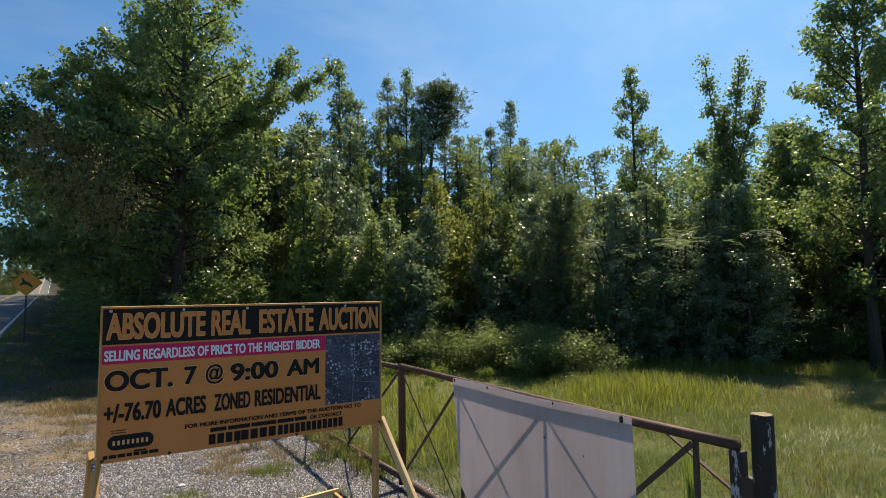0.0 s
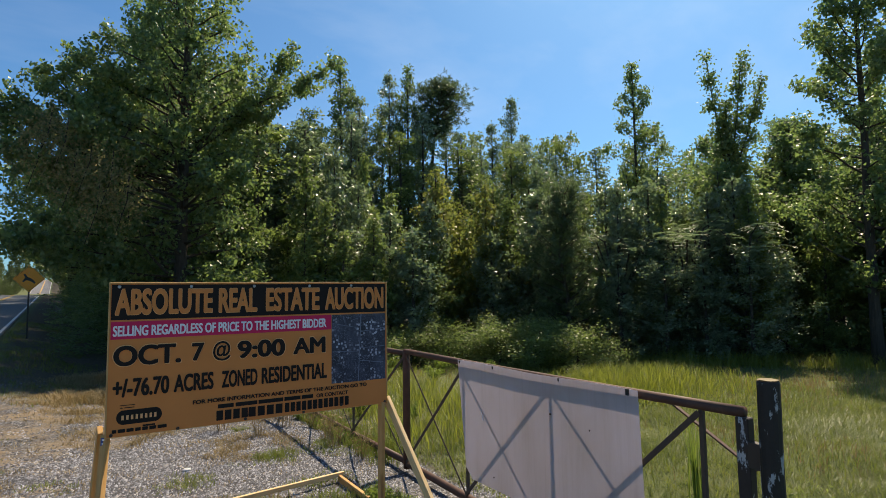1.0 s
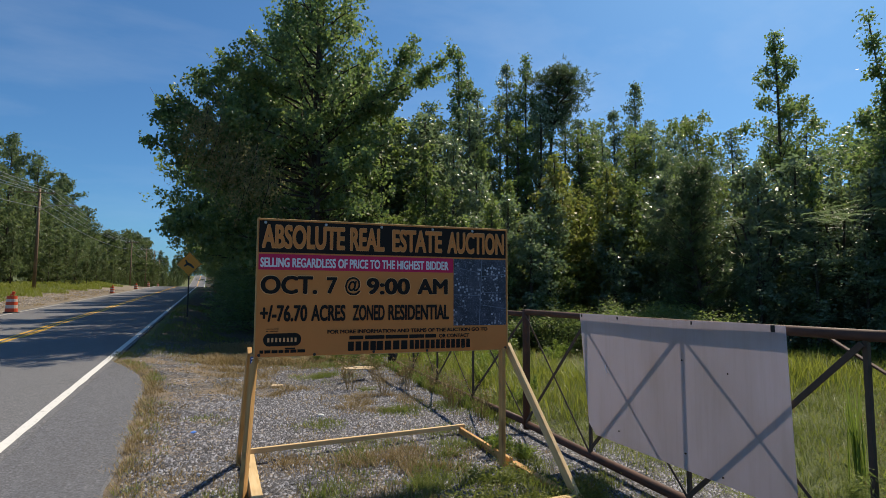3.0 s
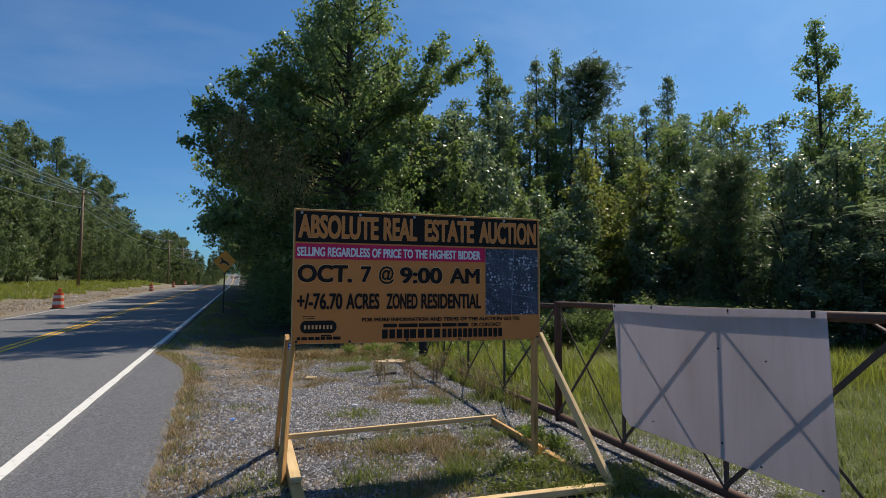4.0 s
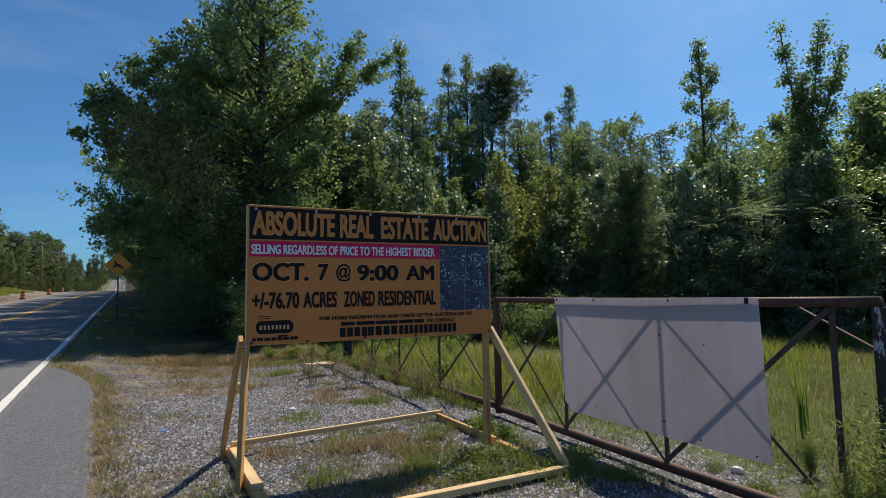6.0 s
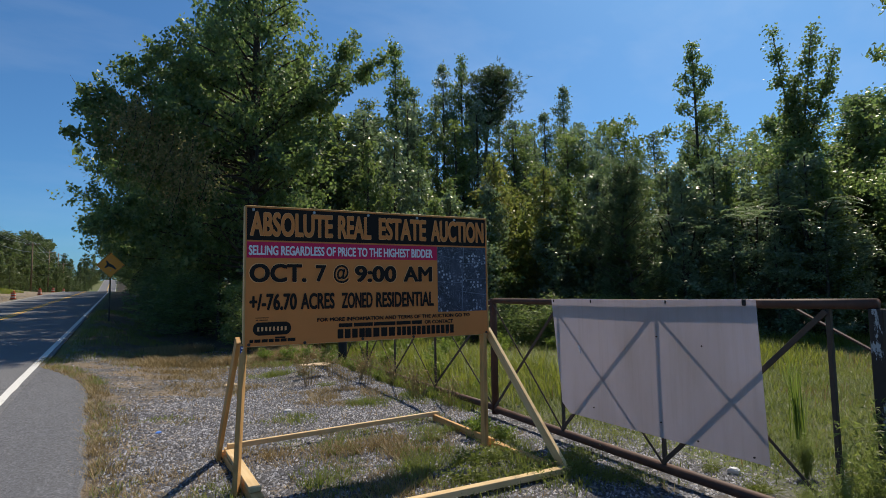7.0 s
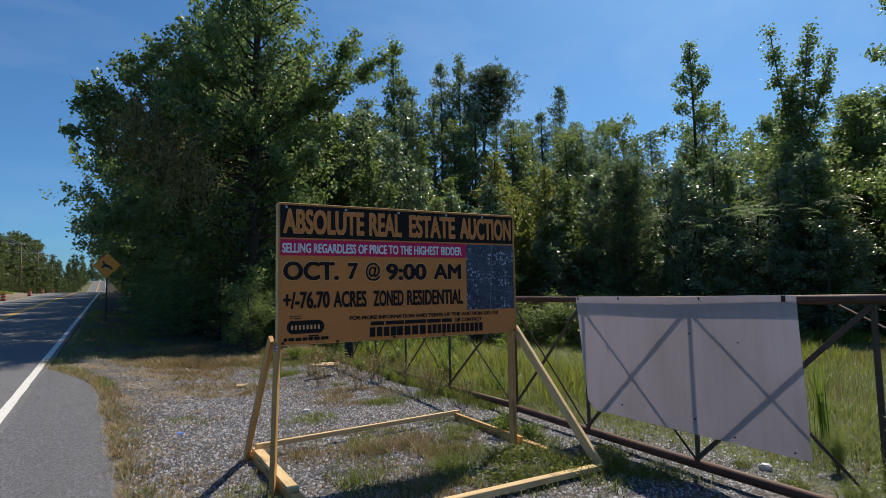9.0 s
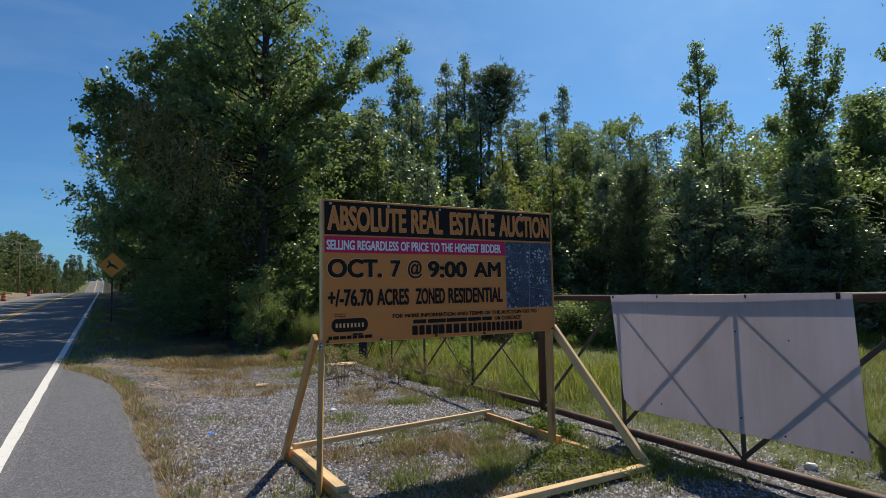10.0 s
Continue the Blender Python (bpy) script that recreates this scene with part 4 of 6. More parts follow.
PROFILES = {
    "spire": lambda f: 0.03 + 0.97 * (1 - f) ** 0.85 * min(1, 0.6 + f * 2.2),
    "taper": lambda f: 0.1 + 0.9 * (1 - f) ** 0.7 * min(1, 0.65 + f * 2),
    "round": lambda f: 0.3 + 0.7 * math.sin(math.pi * min(1, 0.2 + f * 0.78)),
    "broad": lambda f: (0.85 + 0.2 * math.sin(f * 9)) * (1 - f ** 1.5) + 0.14,
    "open": lambda f: 0.4 + 0.55 * math.sin(math.pi * (0.25 + 0.7 * f)),
}


def tree(name, seed, high, radius, base, profile, limbs, leaves, leaf, material, label, category="tree", clump=0.3, trunk=0.02, extra=(), fork=False, droop=0.8, up=0.05, narrow=0.42, group="", lean=0.02, rise=1.0, prune=None, twigs=0.18, hollow=1.0, corners=4, uneven=2.2, bound=None):
    """A tapered trunk, limbs, twigs and a crown of single leaves gathered round the twigs."""
    rng = np.random.default_rng(seed)
    ob = thing(name, (0, 0, 0), label, category, group)
    levels = 9
    bend = rng.normal(0, lean * high * 0.12, (levels, 2)).cumsum(0) * 0.5
    bend[0] = 0
    spine = [Vector((bend[k][0], bend[k][1], high * k / (levels - 1) * 0.97 - (0.3 if k == 0 else 0))) for k in range(levels)]
    r0 = high * trunk * 0.5 + 0.03
    wood = [tube(spine, [r0 * (1.25 if k == 0 else (1 - k / (levels - 0.6)) ** 0.85) + 0.012 for k in range(levels)], 9)]
    nodes = []

    def along(f):
        k = min(levels - 2, int(f * (levels - 1)))
        return spine[k].lerp(spine[k + 1], f * (levels - 1) - k)

    def branch(start, way, length, thick, depth):
        points = [start]
        for k in range(4):
            way = (way + Vector(rng.normal(0, 0.13, 3)) + Vector((0, 0, 0.07 * rise))).normalized()
            points.append(points[-1] + way * length / 4)
        last = 3
        if prune and depth == 0:
            last = max((k for k in range(4) if prune(np.array([tuple(points[k])]))[0]), default=0)
        if depth == 0 and last > 0:
            if corners == 4:
                wood.append(tube(points[:last + 1], [thick * (1 - 0.22 * k) + 0.004 for k in range(last + 1)], 5, False))
            else:
                wood.append(tube((points[0], points[2], points[3]), [thick, thick * 0.56 + 0.004, 0.006], 3, False))
        elif depth and rng.random() < (twigs if corners == 4 else twigs * 0.5):
            wood.append(tube((points[0], points[2], points[4]), (thick + 0.003, thick * 0.6 + 0.003, 0.003), 3, False))
        if depth == 0:
            for k in range(int(3 + length * 2.4)):
                f = rng.uniform(0.22, 1.0)
                i = min(3, int(f * 4))
                p = points[i].lerp(points[i + 1], f * 4 - i)
                turn = (way + Vector(rng.normal(0, 0.75, 3)) + Vector((0, 0, 0.15 * rise))).normalized()
                branch(p, turn, (0.22 + 0.3 * rng.random()) * min(0.5 + length * 0.42, 0.1 + length * 0.9), thick * 0.3, 1)
            nodes.append((points[4], 0.8 * (0.25 + length / radius)))
        else:
            for k in (1, 2, 3, 4):
                nodes.append((points[k], (0.55 + 0.13 * k) * (0.25 + 2.2 * length / radius)))

    for k in range(limbs):
        f = (k + rng.random()) / limbs
        h = base + (1 - base) * f
        start = along(min(0.985, h))
        a = k * 2.4 + rng.normal(0, 0.35)
        reach = radius * PROFILES[profile](f) * rng.uniform(0.5, 1.3)
        if bound:
            reach = min(reach, bound(a, h * high))
        lift = math.radians(8 + 38 * f + rng.normal(0, 10)) * rise
        way = Vector((math.cos(a) * math.cos(lift), math.sin(a) * math.cos(lift), math.sin(lift)))
        branch(start, way, reach, r0 * 0.28 * (1 - 0.6 * f), 0)
    for f, target in extra:
        start = along(f)
        gap = Vector(target) - start
        before = len(nodes)
        branch(start, (gap.normalized() - Vector((0, 0, 0.12))).normalized(), gap.length, r0 * 0.22, 0)
        nodes[before:] = [(spot, w * 1.8) for spot, w in nodes[before:]]
    if fork:
        for target in fork:
            start = along(0.66)
            gap = Vector(target) - start
            points = [start + gap * t + Vector((0, 0, -0.3 * math.sin(math.pi * t))) for t in (0, 0.25, 0.5, 0.75, 1)]
            wood.append(tube(points, [r0 * 0.3 * (1 - 0.2 * k) + 0.01 for k in range(5)], 6))
            for k in range(18):
                t = 0.25 + 0.75 * k / 17
                way = Vector(rng.normal(0, 1, 3)) + gap.normalized() * 0.8
                before = len(nodes)
                branch(start + gap * t, way.normalized(), radius * 0.3 * (1.25 - t), r0 * 0.12, 1)
                nodes[before:] = [(spot, w * 1.5) for spot, w in nodes[before:]]
    v, f = join(wood)
    mesh_object("trunk", v, f, BARK, ob, "brown-grey trunk and limbs", smooth=True)
    places = np.array([tuple(p) for p, w in nodes])
    weight = np.array([w for p, w in nodes]) * rng.uniform(0.05, 1.0, len(nodes)) ** uneven
    axis = np.array([tuple(along(min(0.99, max(0.0, p.z / high)))) for p, w in nodes])
    reach = np.hypot(places[:, 0] - axis[:, 0], places[:, 1] - axis[:, 1]) / radius
    weight *= (1 - hollow) + hollow * np.clip(0.25 + 1.3 * reach + 0.25 * (places[:, 2] > 0.8 * high), 0.2, 1.3)
    pick = rng.choice(len(places), leaves, p=weight / weight.sum())
    centres = places[pick] + rng.normal(0, clump, (leaves, 3)) * np.array((1, 1, 0.85))
    if prune:
        centres = centres[prune(centres)]
    crown = new("crown", quads_mesh("crown", leaf_verts(rng, centres, leaf, droop, narrow, up, corners), material, corners))
    crown.parent = ob
    tagged(crown, "crown of single leaves")
    HEIGHT[ob] = float(np.percentile(centres[:, 2], 99.9))
    return ob


def pine(name, seed, high, radius, base, whorls, tufts, needle, label, dense=14, domed=False, thick=0.06):
    """A pine: whorled limbs that end in tufts of long needles."""
    rng = np.random.default_rng(seed)
    ob = thing(name, (0, 0, 0), label, "pine tree")
    spine = [Vector((0.02 * high * math.sin(k * 0.9), 0.015 * high * math.cos(k * 1.3), high * k / 8 - (0.3 if k == 0 else 0))) for k in range(9)]
    r0 = high * 0.012 + 0.02
    wood = [tube(spine, [r0 * (1 - k / 8.6) + 0.01 for k in range(9)], 8)]
    ends = []
    for k in range(whorls):
        f = k / max(1, whorls - 1)
        h = base + (0.99 - base) * f
        i = min(7, int(h * 8))
        start = spine[i].lerp(spine[i + 1], h * 8 - i)
        for j in range(5):
            a = j * 1.257 + k * 0.7 + rng.normal(0, 0.25)
            reach = radius * (1.02 - 0.8 * f) * (0.55 + 0.45 * min(1, 3 * f + 0.3)) * rng.uniform(0.7, 1.15)
            if domed:
                reach = radius * math.sin(math.pi * (0.2 + 0.72 * f)) * rng.uniform(0.6, 1.1)
            way = Vector((math.cos(a), math.sin(a), 0.25 + 0.5 * f))
            points = [start, start + way * reach * 0.5, start + way * reach + Vector((0, 0, 0.12 * reach))]
            wood.append(tube(points, [r0 * 0.25, r0 * 0.17, 0.008], 4, False))
            for t in range(tufts):
                u = rng.uniform(0.35, 1.05)
                ends.append(start + way * reach * u + Vector(rng.normal(0, 0.1 * radius + 0.05, 3)))
    v, f = join(wood)
    mesh_object("trunk", v, f, BARK, ob, "reddish-brown trunk and limbs", smooth=True)
    centres = np.repeat(np.array([tuple(p) for p in ends]), dense, 0)
    crown = new("crown", quads_mesh("crown", leaf_verts(rng, centres + rng.normal(0, 0.03, centres.shape), needle, -0.45, thick, 0.0), NEEDLE))
    crown.parent = ob
    tagged(crown, "tufts of long green needles")
    HEIGHT[ob] = high + needle * 0.5
    return ob


placed = set()


def put(ob, x, y, turn=0.0, size=1.0, tall=1.0):
    """Stands a thing on the ground: itself the first time, a copy after that."""
    m = pose(x, y, ground_z(x, y), 0, 0, turn) @ Matrix.Diagonal((size, size, size * tall, 1))
    if ob in placed:
        return copy_thing(ob, m @ Matrix.Diagonal((1 / ob.scale.x, 1 / ob.scale.y, 1 / ob.scale.z, 1)))
    placed.add(ob)
    ob.matrix_basis = m
    return ob


def stand(ob, x, y, top, wide=1.0, turn=0.0):
    """A tree whose top reaches that height above the datum."""
    return put(ob, x, y, turn, wide, (top - ground_z(x, y)) / HEIGHT[ob] / wide)


BROAD = (2.1, 14.9)
REACH_AT = (2.5, 4.2, 5.1, 5.8, 6.3, 7.1, 8.4, 9.1, 9.8, 10.3, 11.0, 12.0, 14.0, 17.5)
REACH_ROAD = (4.6, 5.4, 5.1, 5.0, 5.4, 5.8, 4.8, 4.3, 3.5, 3.5, 2.6, 2.5, 2.2, 0.6)
REACH_WOOD = (3.6, 3.6, 3.4, 3.2, 3.2, 3.0, 2.9, 2.7, 2.3, 2.1, 2.1, 2.1, 1.9, 0.6)


def skirt(c):
    """The broad tree's boughs on the road side begin well above the ground and keep to its outline."""
    x, z = c[:, 0], c[:, 2]
    low = np.where(x < -1.4, 1.3 + 0.48 * np.abs(x).clip(0, 4.6), np.where(x < 1.6, 2.4, 0.0))
    ragged = 0.25 * np.sin(z * 5.1) + 0.2 * np.sin(z * 11.3 + 1)
    inside = x > -np.interp(z, REACH_AT, REACH_ROAD) - 0.05 + ragged * 0.6
    bough = (x > 2.3) & (z > 8.4 + 0.62 * (x - 2.3)) & (z < 11.6 + 0.5 * (x - 2.3)) & (x > 2.9 - 0.25 * (z - 9.0))
    return (z > low) & inside & ((x < np.interp(z, REACH_AT, REACH_WOOD) + 0.15 + ragged * 0.6) | bough)


def big_bound(a, z):
    """How far the broad tree's boughs reach: short towards the lot, longer over the road."""
    across, reach = math.cos(a), 3.4
    side = float(np.interp(z + 0.9, REACH_AT, REACH_ROAD if across < 0 else REACH_WOOD))
    if abs(across) > 0.2:
        reach = min(reach / max(0.3, abs(math.sin(a))), 0.8 * side / abs(across))
    if math.sin(a) < -0.25:
        reach = min(reach, 2.4 if z < 12 else 1.7)
    return reach


big = tree("sweetgum_tree", 11, 17.5, 5.4, 0.12, "broad", 140, 84000, 0.12, LEAF, "tall broad sweetgum tree with dense dark green leaves", clump=0.13, trunk=0.022, prune=skirt, hollow=0.75, bound=big_bound, uneven=3.0,
           extra=((0.45, (4.1, 0.8, 11.3)), (0.44, (3.7, 0.6, 11.0)), (0.42, (3.8, 0.9, 10.5)), (0.4, (3.3, 0.4, 9.8)), (0.42, (3.2, 0.9, 10.4)), (0.43, (4.3, 0.3, 10.9)),
                  (0.56, (-2.3, -0.4, 10.7)), (0.52, (-2.9, 0.6, 10.1)), (0.48, (-3.0, -0.5, 9.5)), (0.44, (-3.9, 0.4, 8.9)), (0.42, (-4.0, -1.0, 8.4)), (0.36, (-5.5, -0.6, 7.1)), (0.34, (-5.2, -1.0, 6.8)), (0.35, (-5.1, 0.2, 7.2)), (0.33, (-4.8, 0.6, 6.5)), (0.3, (-4.6, -1.2, 6.2)),
                  (0.38, (-4.3, 0.0, 7.7)), (0.24, (-4.3, -0.4, 5.2)), (0.2, (-4.1, -0.2, 4.7)), (0.22, (-4.4, 0.5, 4.8)), (0.17, (-3.6, -0.4, 3.6)), (0.15, (-2.4, 0.4, 3.0)), (0.3, (-3.2, -1.9, 5.6)), (0.4, (-2.6, -2.0, 7.4)), (0.36, (2.6, -1.2, 6.8)), (0.5, (0.6, -2.2, 9.6)), (0.3, (1.0, -2.3, 6.4))))
put(big, *BROAD)


def vine(tree_ob, seed, spots, leaves):
    """A dry brown-green vine that hangs over the outer boughs of a tree."""
    rng = np.random.default_rng(seed)
    middle = np.array(spots)[rng.integers(0, len(spots), leaves)]
    centres = middle + rng.normal(0, 1, (leaves, 3)) * np.array((0.36, 0.22, 0.42))
    strands = []
    for k, spot in enumerate(spots):
        top, low = Vector(spot) + Vector((0.1, 0.4, 0.8)), Vector(spot) + Vector((-0.2, -0.1, -1.0))
        strands.append(tube((top, top.lerp(low, 0.5) + Vector((0.1, -0.2, 0)), low), (0.02, 0.015, 0.008), 4, False))
    v, f = join(strands)
    stem = mesh_object("vine", v, f, BARK, tree_ob, "thin dry vine stems")
    leaf = new("vine_leaves", quads_mesh("vine_leaves", leaf_verts(rng, centres, 0.075, 0.6, 0.35, 0.05), LEAF_VINE))
    leaf.parent = stem
    tagged(leaf, "small dry olive-brown vine leaves")


vine(big, 15, ((-3.2, -2.0, 6.6), (-2.6, -2.2, 6.1), (-2.1, -2.4, 5.6), (-3.0, -2.1, 5.5), (-3.6, -1.7, 6.9), (-1.7, -2.5, 5.0), (-2.4, -2.4, 4.7), (-3.8, -1.5, 6.2)), 5000)

WOODS = "trees of the wood"
spire_fine = tree("sweetgum_tree", 23, 13.5, 3.0, 0.12, "spire", 60, 13000, 0.125, LEAF, "slender spire-shaped sweetgum tree rising over the wood", clump=0.12, trunk=0.014, group=WOODS, hollow=0.6, uneven=2.0)
spire_grey = tree("sweetgum_tree", 24, 14.0, 2.8, 0.14, "spire", 56, 11000, 0.12, LEAF_GREY, "slender airy grey-green tree rising over the wood", clump=0.12, trunk=0.013, group=WOODS, hollow=0.6, uneven=2.0)
spire_a = tree("sweetgum_tree", 21, 13.5, 2.6, 0.14, "taper", 54, 5800, 0.15, LEAF_LIGHT, "slender spire-shaped sweetgum tree with green leaves", clump=0.13, trunk=0.014, group=WOODS, corners=3, narrow=0.45, uneven=2.2, twigs=0.3)
spire_b = tree("sweetgum_tree", 22, 14.5, 2.5, 0.16, "taper", 54, 5400, 0.15, LEAF_GREY, "slender grey-green young tree with an airy top", clump=0.13, trunk=0.014, group=WOODS, corners=3, narrow=0.45, uneven=2.2, twigs=0.3)
round_a = tree("oak_tree", 31, 9.5, 2.4, 0.06, "round", 54, 8500, 0.13, LEAF_LIGHT, "leafy green young oak at the edge of the wood", clump=0.15, trunk=0.013, group=WOODS, hollow=0.5, corners=3, narrow=0.45, uneven=2.0)
round_b = tree("elm_tree", 32, 8.5, 2.2, 0.05, "open", 52, 7800, 0.125, LEAF_GREY, "grey-green leafy young elm at the edge of the wood", clump=0.15, trunk=0.013, group=WOODS, hollow=0.5, corners=3, narrow=0.45, uneven=2.0)
edge_a = tree("sweetgum_sapling", 37, 6.5, 1.3, 0.04, "spire", 48, 4600, 0.115, LEAF_LIGHT, "slim light green young tree at the edge of the wood", clump=0.11, trunk=0.012, group=WOODS, corners=3, narrow=0.45, hollow=0.5, uneven=1.8)
edge_b = tree("elm_sapling", 38, 6.0, 1.4, 0.04, "taper", 46, 4300, 0.115, LEAF_GREY, "slim grey-green young tree at the edge of the wood", clump=0.11, trunk=0.012, group=WOODS, corners=3, narrow=0.45, hollow=0.5, uneven=1.8)
back_a = tree("oak_tree", 34, 10.0, 2.8, 0.06, "round", 40, 4200, 0.17, LEAF, "leafy green oak deep in the wood", clump=0.17, trunk=0.013, group=WOODS, twigs=0.15, hollow=0.7, corners=3)
back_b = tree("sweetgum_tree", 35, 11.0, 2.4, 0.08, "spire", 40, 3200, 0.16, LEAF_GREY, "pointed grey-green tree deep in the wood", clump=0.16, trunk=0.013, group=WOODS, twigs=0.15, hollow=0.7, corners=3)
shade_oak = tree("oak_tree", 36, 14.0, 3.8, 0.24, "broad", 48, 10500, 0.19, LEAF, "tall dense oak casting shade over the road and the wood", clump=0.18, trunk=0.016, group=WOODS, twigs=0.2, hollow=0.4, corners=3)
yellow = tree("maple_tree", 33, 7.5, 1.7, 0.15, "spire", 38, 4600, 0.13, LEAF_YELLOW, "young maple with yellowing autumn leaves", clump=0.13, trunk=0.012, group=WOODS, corners=3, narrow=0.48)
forked = tree("sweetgum_tree", 41, 10.9, 1.7, 0.1, "spire", 60, 15000, 0.12, LEAF, "vine-grown tree with a forked bare-topped crown", clump=0.15, trunk=0.02, fork=((-0.33, 0.62, 12.65), (0.33, -0.56, 12.5), (0.7, -1.15, 11.3)), group=WOODS, hollow=0.3)
shrub_a = tree("shrub", 51, 3.2, 1.7, 0.02, "round", 34, 4600, 0.13, LEAF_GREY, "dense grey-green shrub at the foot of the wood", "shrub", 0.2, 0.012, group="shrubs along the wood", hollow=0.6, corners=3, narrow=0.48, uneven=1.2)
shrub_b = tree("shrub", 52, 4.4, 1.8, 0.02, "open", 36, 5200, 0.14, LEAF_LIGHT, "tall leafy green shrub at the foot of the wood", "shrub", 0.2, 0.012, group="shrubs along the wood", hollow=0.6, corners=3, narrow=0.48, uneven=1.2)
far_a = tree("far_tree", 61, 15.0, 4.2, 0.06, "broad", 30, 1900, 0.48, LEAF_FAR, "far leafy tree across the road", clump=0.34, trunk=0.016, group="far trees along the road", twigs=0.0, hollow=0.5, corners=3)
far_b = tree("far_tree", 62, 16.0, 3.4, 0.06, "spire", 30, 1700, 0.46, LEAF_FAR, "far slender tree across the road", clump=0.3, trunk=0.014, group="far trees along the road", twigs=0.0, hollow=0.5, corners=3)
mid_a = tree("far_tree", 63, 15.0, 3.8, 0.05, "broad", 46, 9000, 0.22, LEAF_MID, "leafy tree across the road", clump=0.2, trunk=0.016, group="far trees along the road", twigs=0.1, hollow=0.5, corners=3)
mid_b = tree("far_tree", 64, 16.0, 3.2, 0.05, "spire", 46, 8000, 0.2, LEAF_MID, "slender tree across the road", clump=0.18, trunk=0.014, group="far trees along the road", twigs=0.1, hollow=0.5, corners=3)
tall_pine = pine("pine_tree", 71, 15.5, 1.75, 0.8, 9, 22, 0.22, "tall pine with a dark rounded tuft of a crown", 16, True, 0.09)
young_pine = pine("pine_tree", 72, 6.2, 1.9, 0.05, 20, 9, 0.2, "young soft-needled pine at the edge of the wood", 26)
dark_pine = pine("pine_tree", 73, 9.6, 2.0, 0.3, 11, 8, 0.32, "dark pine behind the broad tree", 18)

# trees that stand out of the skyline
stand(spire_fine, 10.7, 22.9, 15.3, 1.05, 30)
stand(spire_grey, 13.1, 21.7, 14.4, 0.9, 70)
stand(spire_fine, 14.1, 21.3, 14.9, 0.9, 140)
stand(tall_pine, 16.25, 21.8, 14.4)
stand(dark_pine, 8.0, 20.5, 9.9)
stand(spire_grey, 24.9, 25.6, 16.3, 1.05, 200)
stand(spire_grey, 21.8, 24.0, 13.5, 1.0, 20)
stand(round_a, 18.3, 13.6, 9.7)
stand(spire_fine, 21.4, 12.1, 13.2, 0.95, 300)
stand(forked, 22.3, 8.0, 12.4)
corner = tree("sweetgum_tree", 25, 14.0, 3.3, 0.16, "taper", 64, 24000, 0.125, LEAF, "tall full sweetgum tree at the dark corner of the wood", clump=0.13, trunk=0.018, group=WOODS, hollow=0.5, uneven=2.4)
stand(corner, 20.4, 2.5, 13.9, 1.0, 250)
stand(spire_fine, 23.0, 0.6, 12.6, 1.0, 100)
stand(young_pine, 13.9, 9.3, 5.9)
stand(yellow, 12.0, 14.4, 6.9)
stand(yellow, 13.6, 15.6, 6.4, 0.9, 120)
stand(yellow, 11.2, 13.6, 7.2, 1.0, 200)
stand(yellow, 12.9, 12.6, 6.6, 0.9, 290)
stand(yellow, 18.3, 5.4, 4.6, 0.8, 40)
# lit leafy trees that stand before the dark of the wood
for k, (x, y, top) in enumerate(((11.0, 13.6, 5.2), (12.6, 11.8, 4.6), (10.0, 15.2, 6.4), (8.2, 14.4, 6.6), (6.6, 13.6, 5.6), (7.4, 13.2, 4.6), (5.8, 13.3, 4.4), (9.0, 13.2, 5.4), (6.2, 14.6, 7.4), (7.6, 15.4, 8.0), (9.2, 16.2, 8.2), (13.2, 12.6, 5.6), (10.2, 12.4, 4.0), (14.6, 11.4, 6.2), (15.6, 10.6, 6.6), (16.6, 9.2, 6.4), (17.4, 7.8, 6.0), (18.4, 6.6, 5.8), (19.2, 5.6, 5.6), (9.4, 12.2, 4.6), (8.0, 12.6, 5.0), (10.5, 13.0, 5.8), (6.9, 12.6, 4.4))):
    stand((edge_a, edge_b)[k % 2], x, y, top, 1.0, 63 * k)

# the wood behind its edge
EDGE = [(-2.0, 62), (-1.0, 42), (-0.2, 28), (0.6, 17.5), (5.5, 15.4), (10.5, 15.0), (14.0, 11.2), (20.0, 5.0), (25.0, -2.5), (28.0, -8.0)]


def edge_point(t, depth):
    """A point of the wood's edge, t metres along it and depth metres inside."""
    for (ax, ay), (bx, by) in zip(EDGE, EDGE[1:]):
        gap = Vector((bx - ax, by - ay))
        if t <= gap.length:
            way = gap.normalized()
            p = Vector((ax, ay)) + way * t
            return p.x - way.y * depth, p.y + way.x * depth
        t -= gap.length
    return None


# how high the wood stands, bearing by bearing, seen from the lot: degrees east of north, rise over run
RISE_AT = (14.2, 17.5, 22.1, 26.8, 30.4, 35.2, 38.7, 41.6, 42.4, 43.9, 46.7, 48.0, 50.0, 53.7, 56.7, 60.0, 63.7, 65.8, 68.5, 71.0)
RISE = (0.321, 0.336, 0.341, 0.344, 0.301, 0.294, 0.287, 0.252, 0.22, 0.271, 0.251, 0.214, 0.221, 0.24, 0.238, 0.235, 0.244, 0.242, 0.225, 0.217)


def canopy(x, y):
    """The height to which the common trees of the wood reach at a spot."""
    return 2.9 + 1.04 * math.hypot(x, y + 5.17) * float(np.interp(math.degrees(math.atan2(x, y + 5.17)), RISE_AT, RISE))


total = sum((Vector(b) - Vector(a)).length for a, b in zip(EDGE, EDGE[1:]))
rng = random.Random(5)


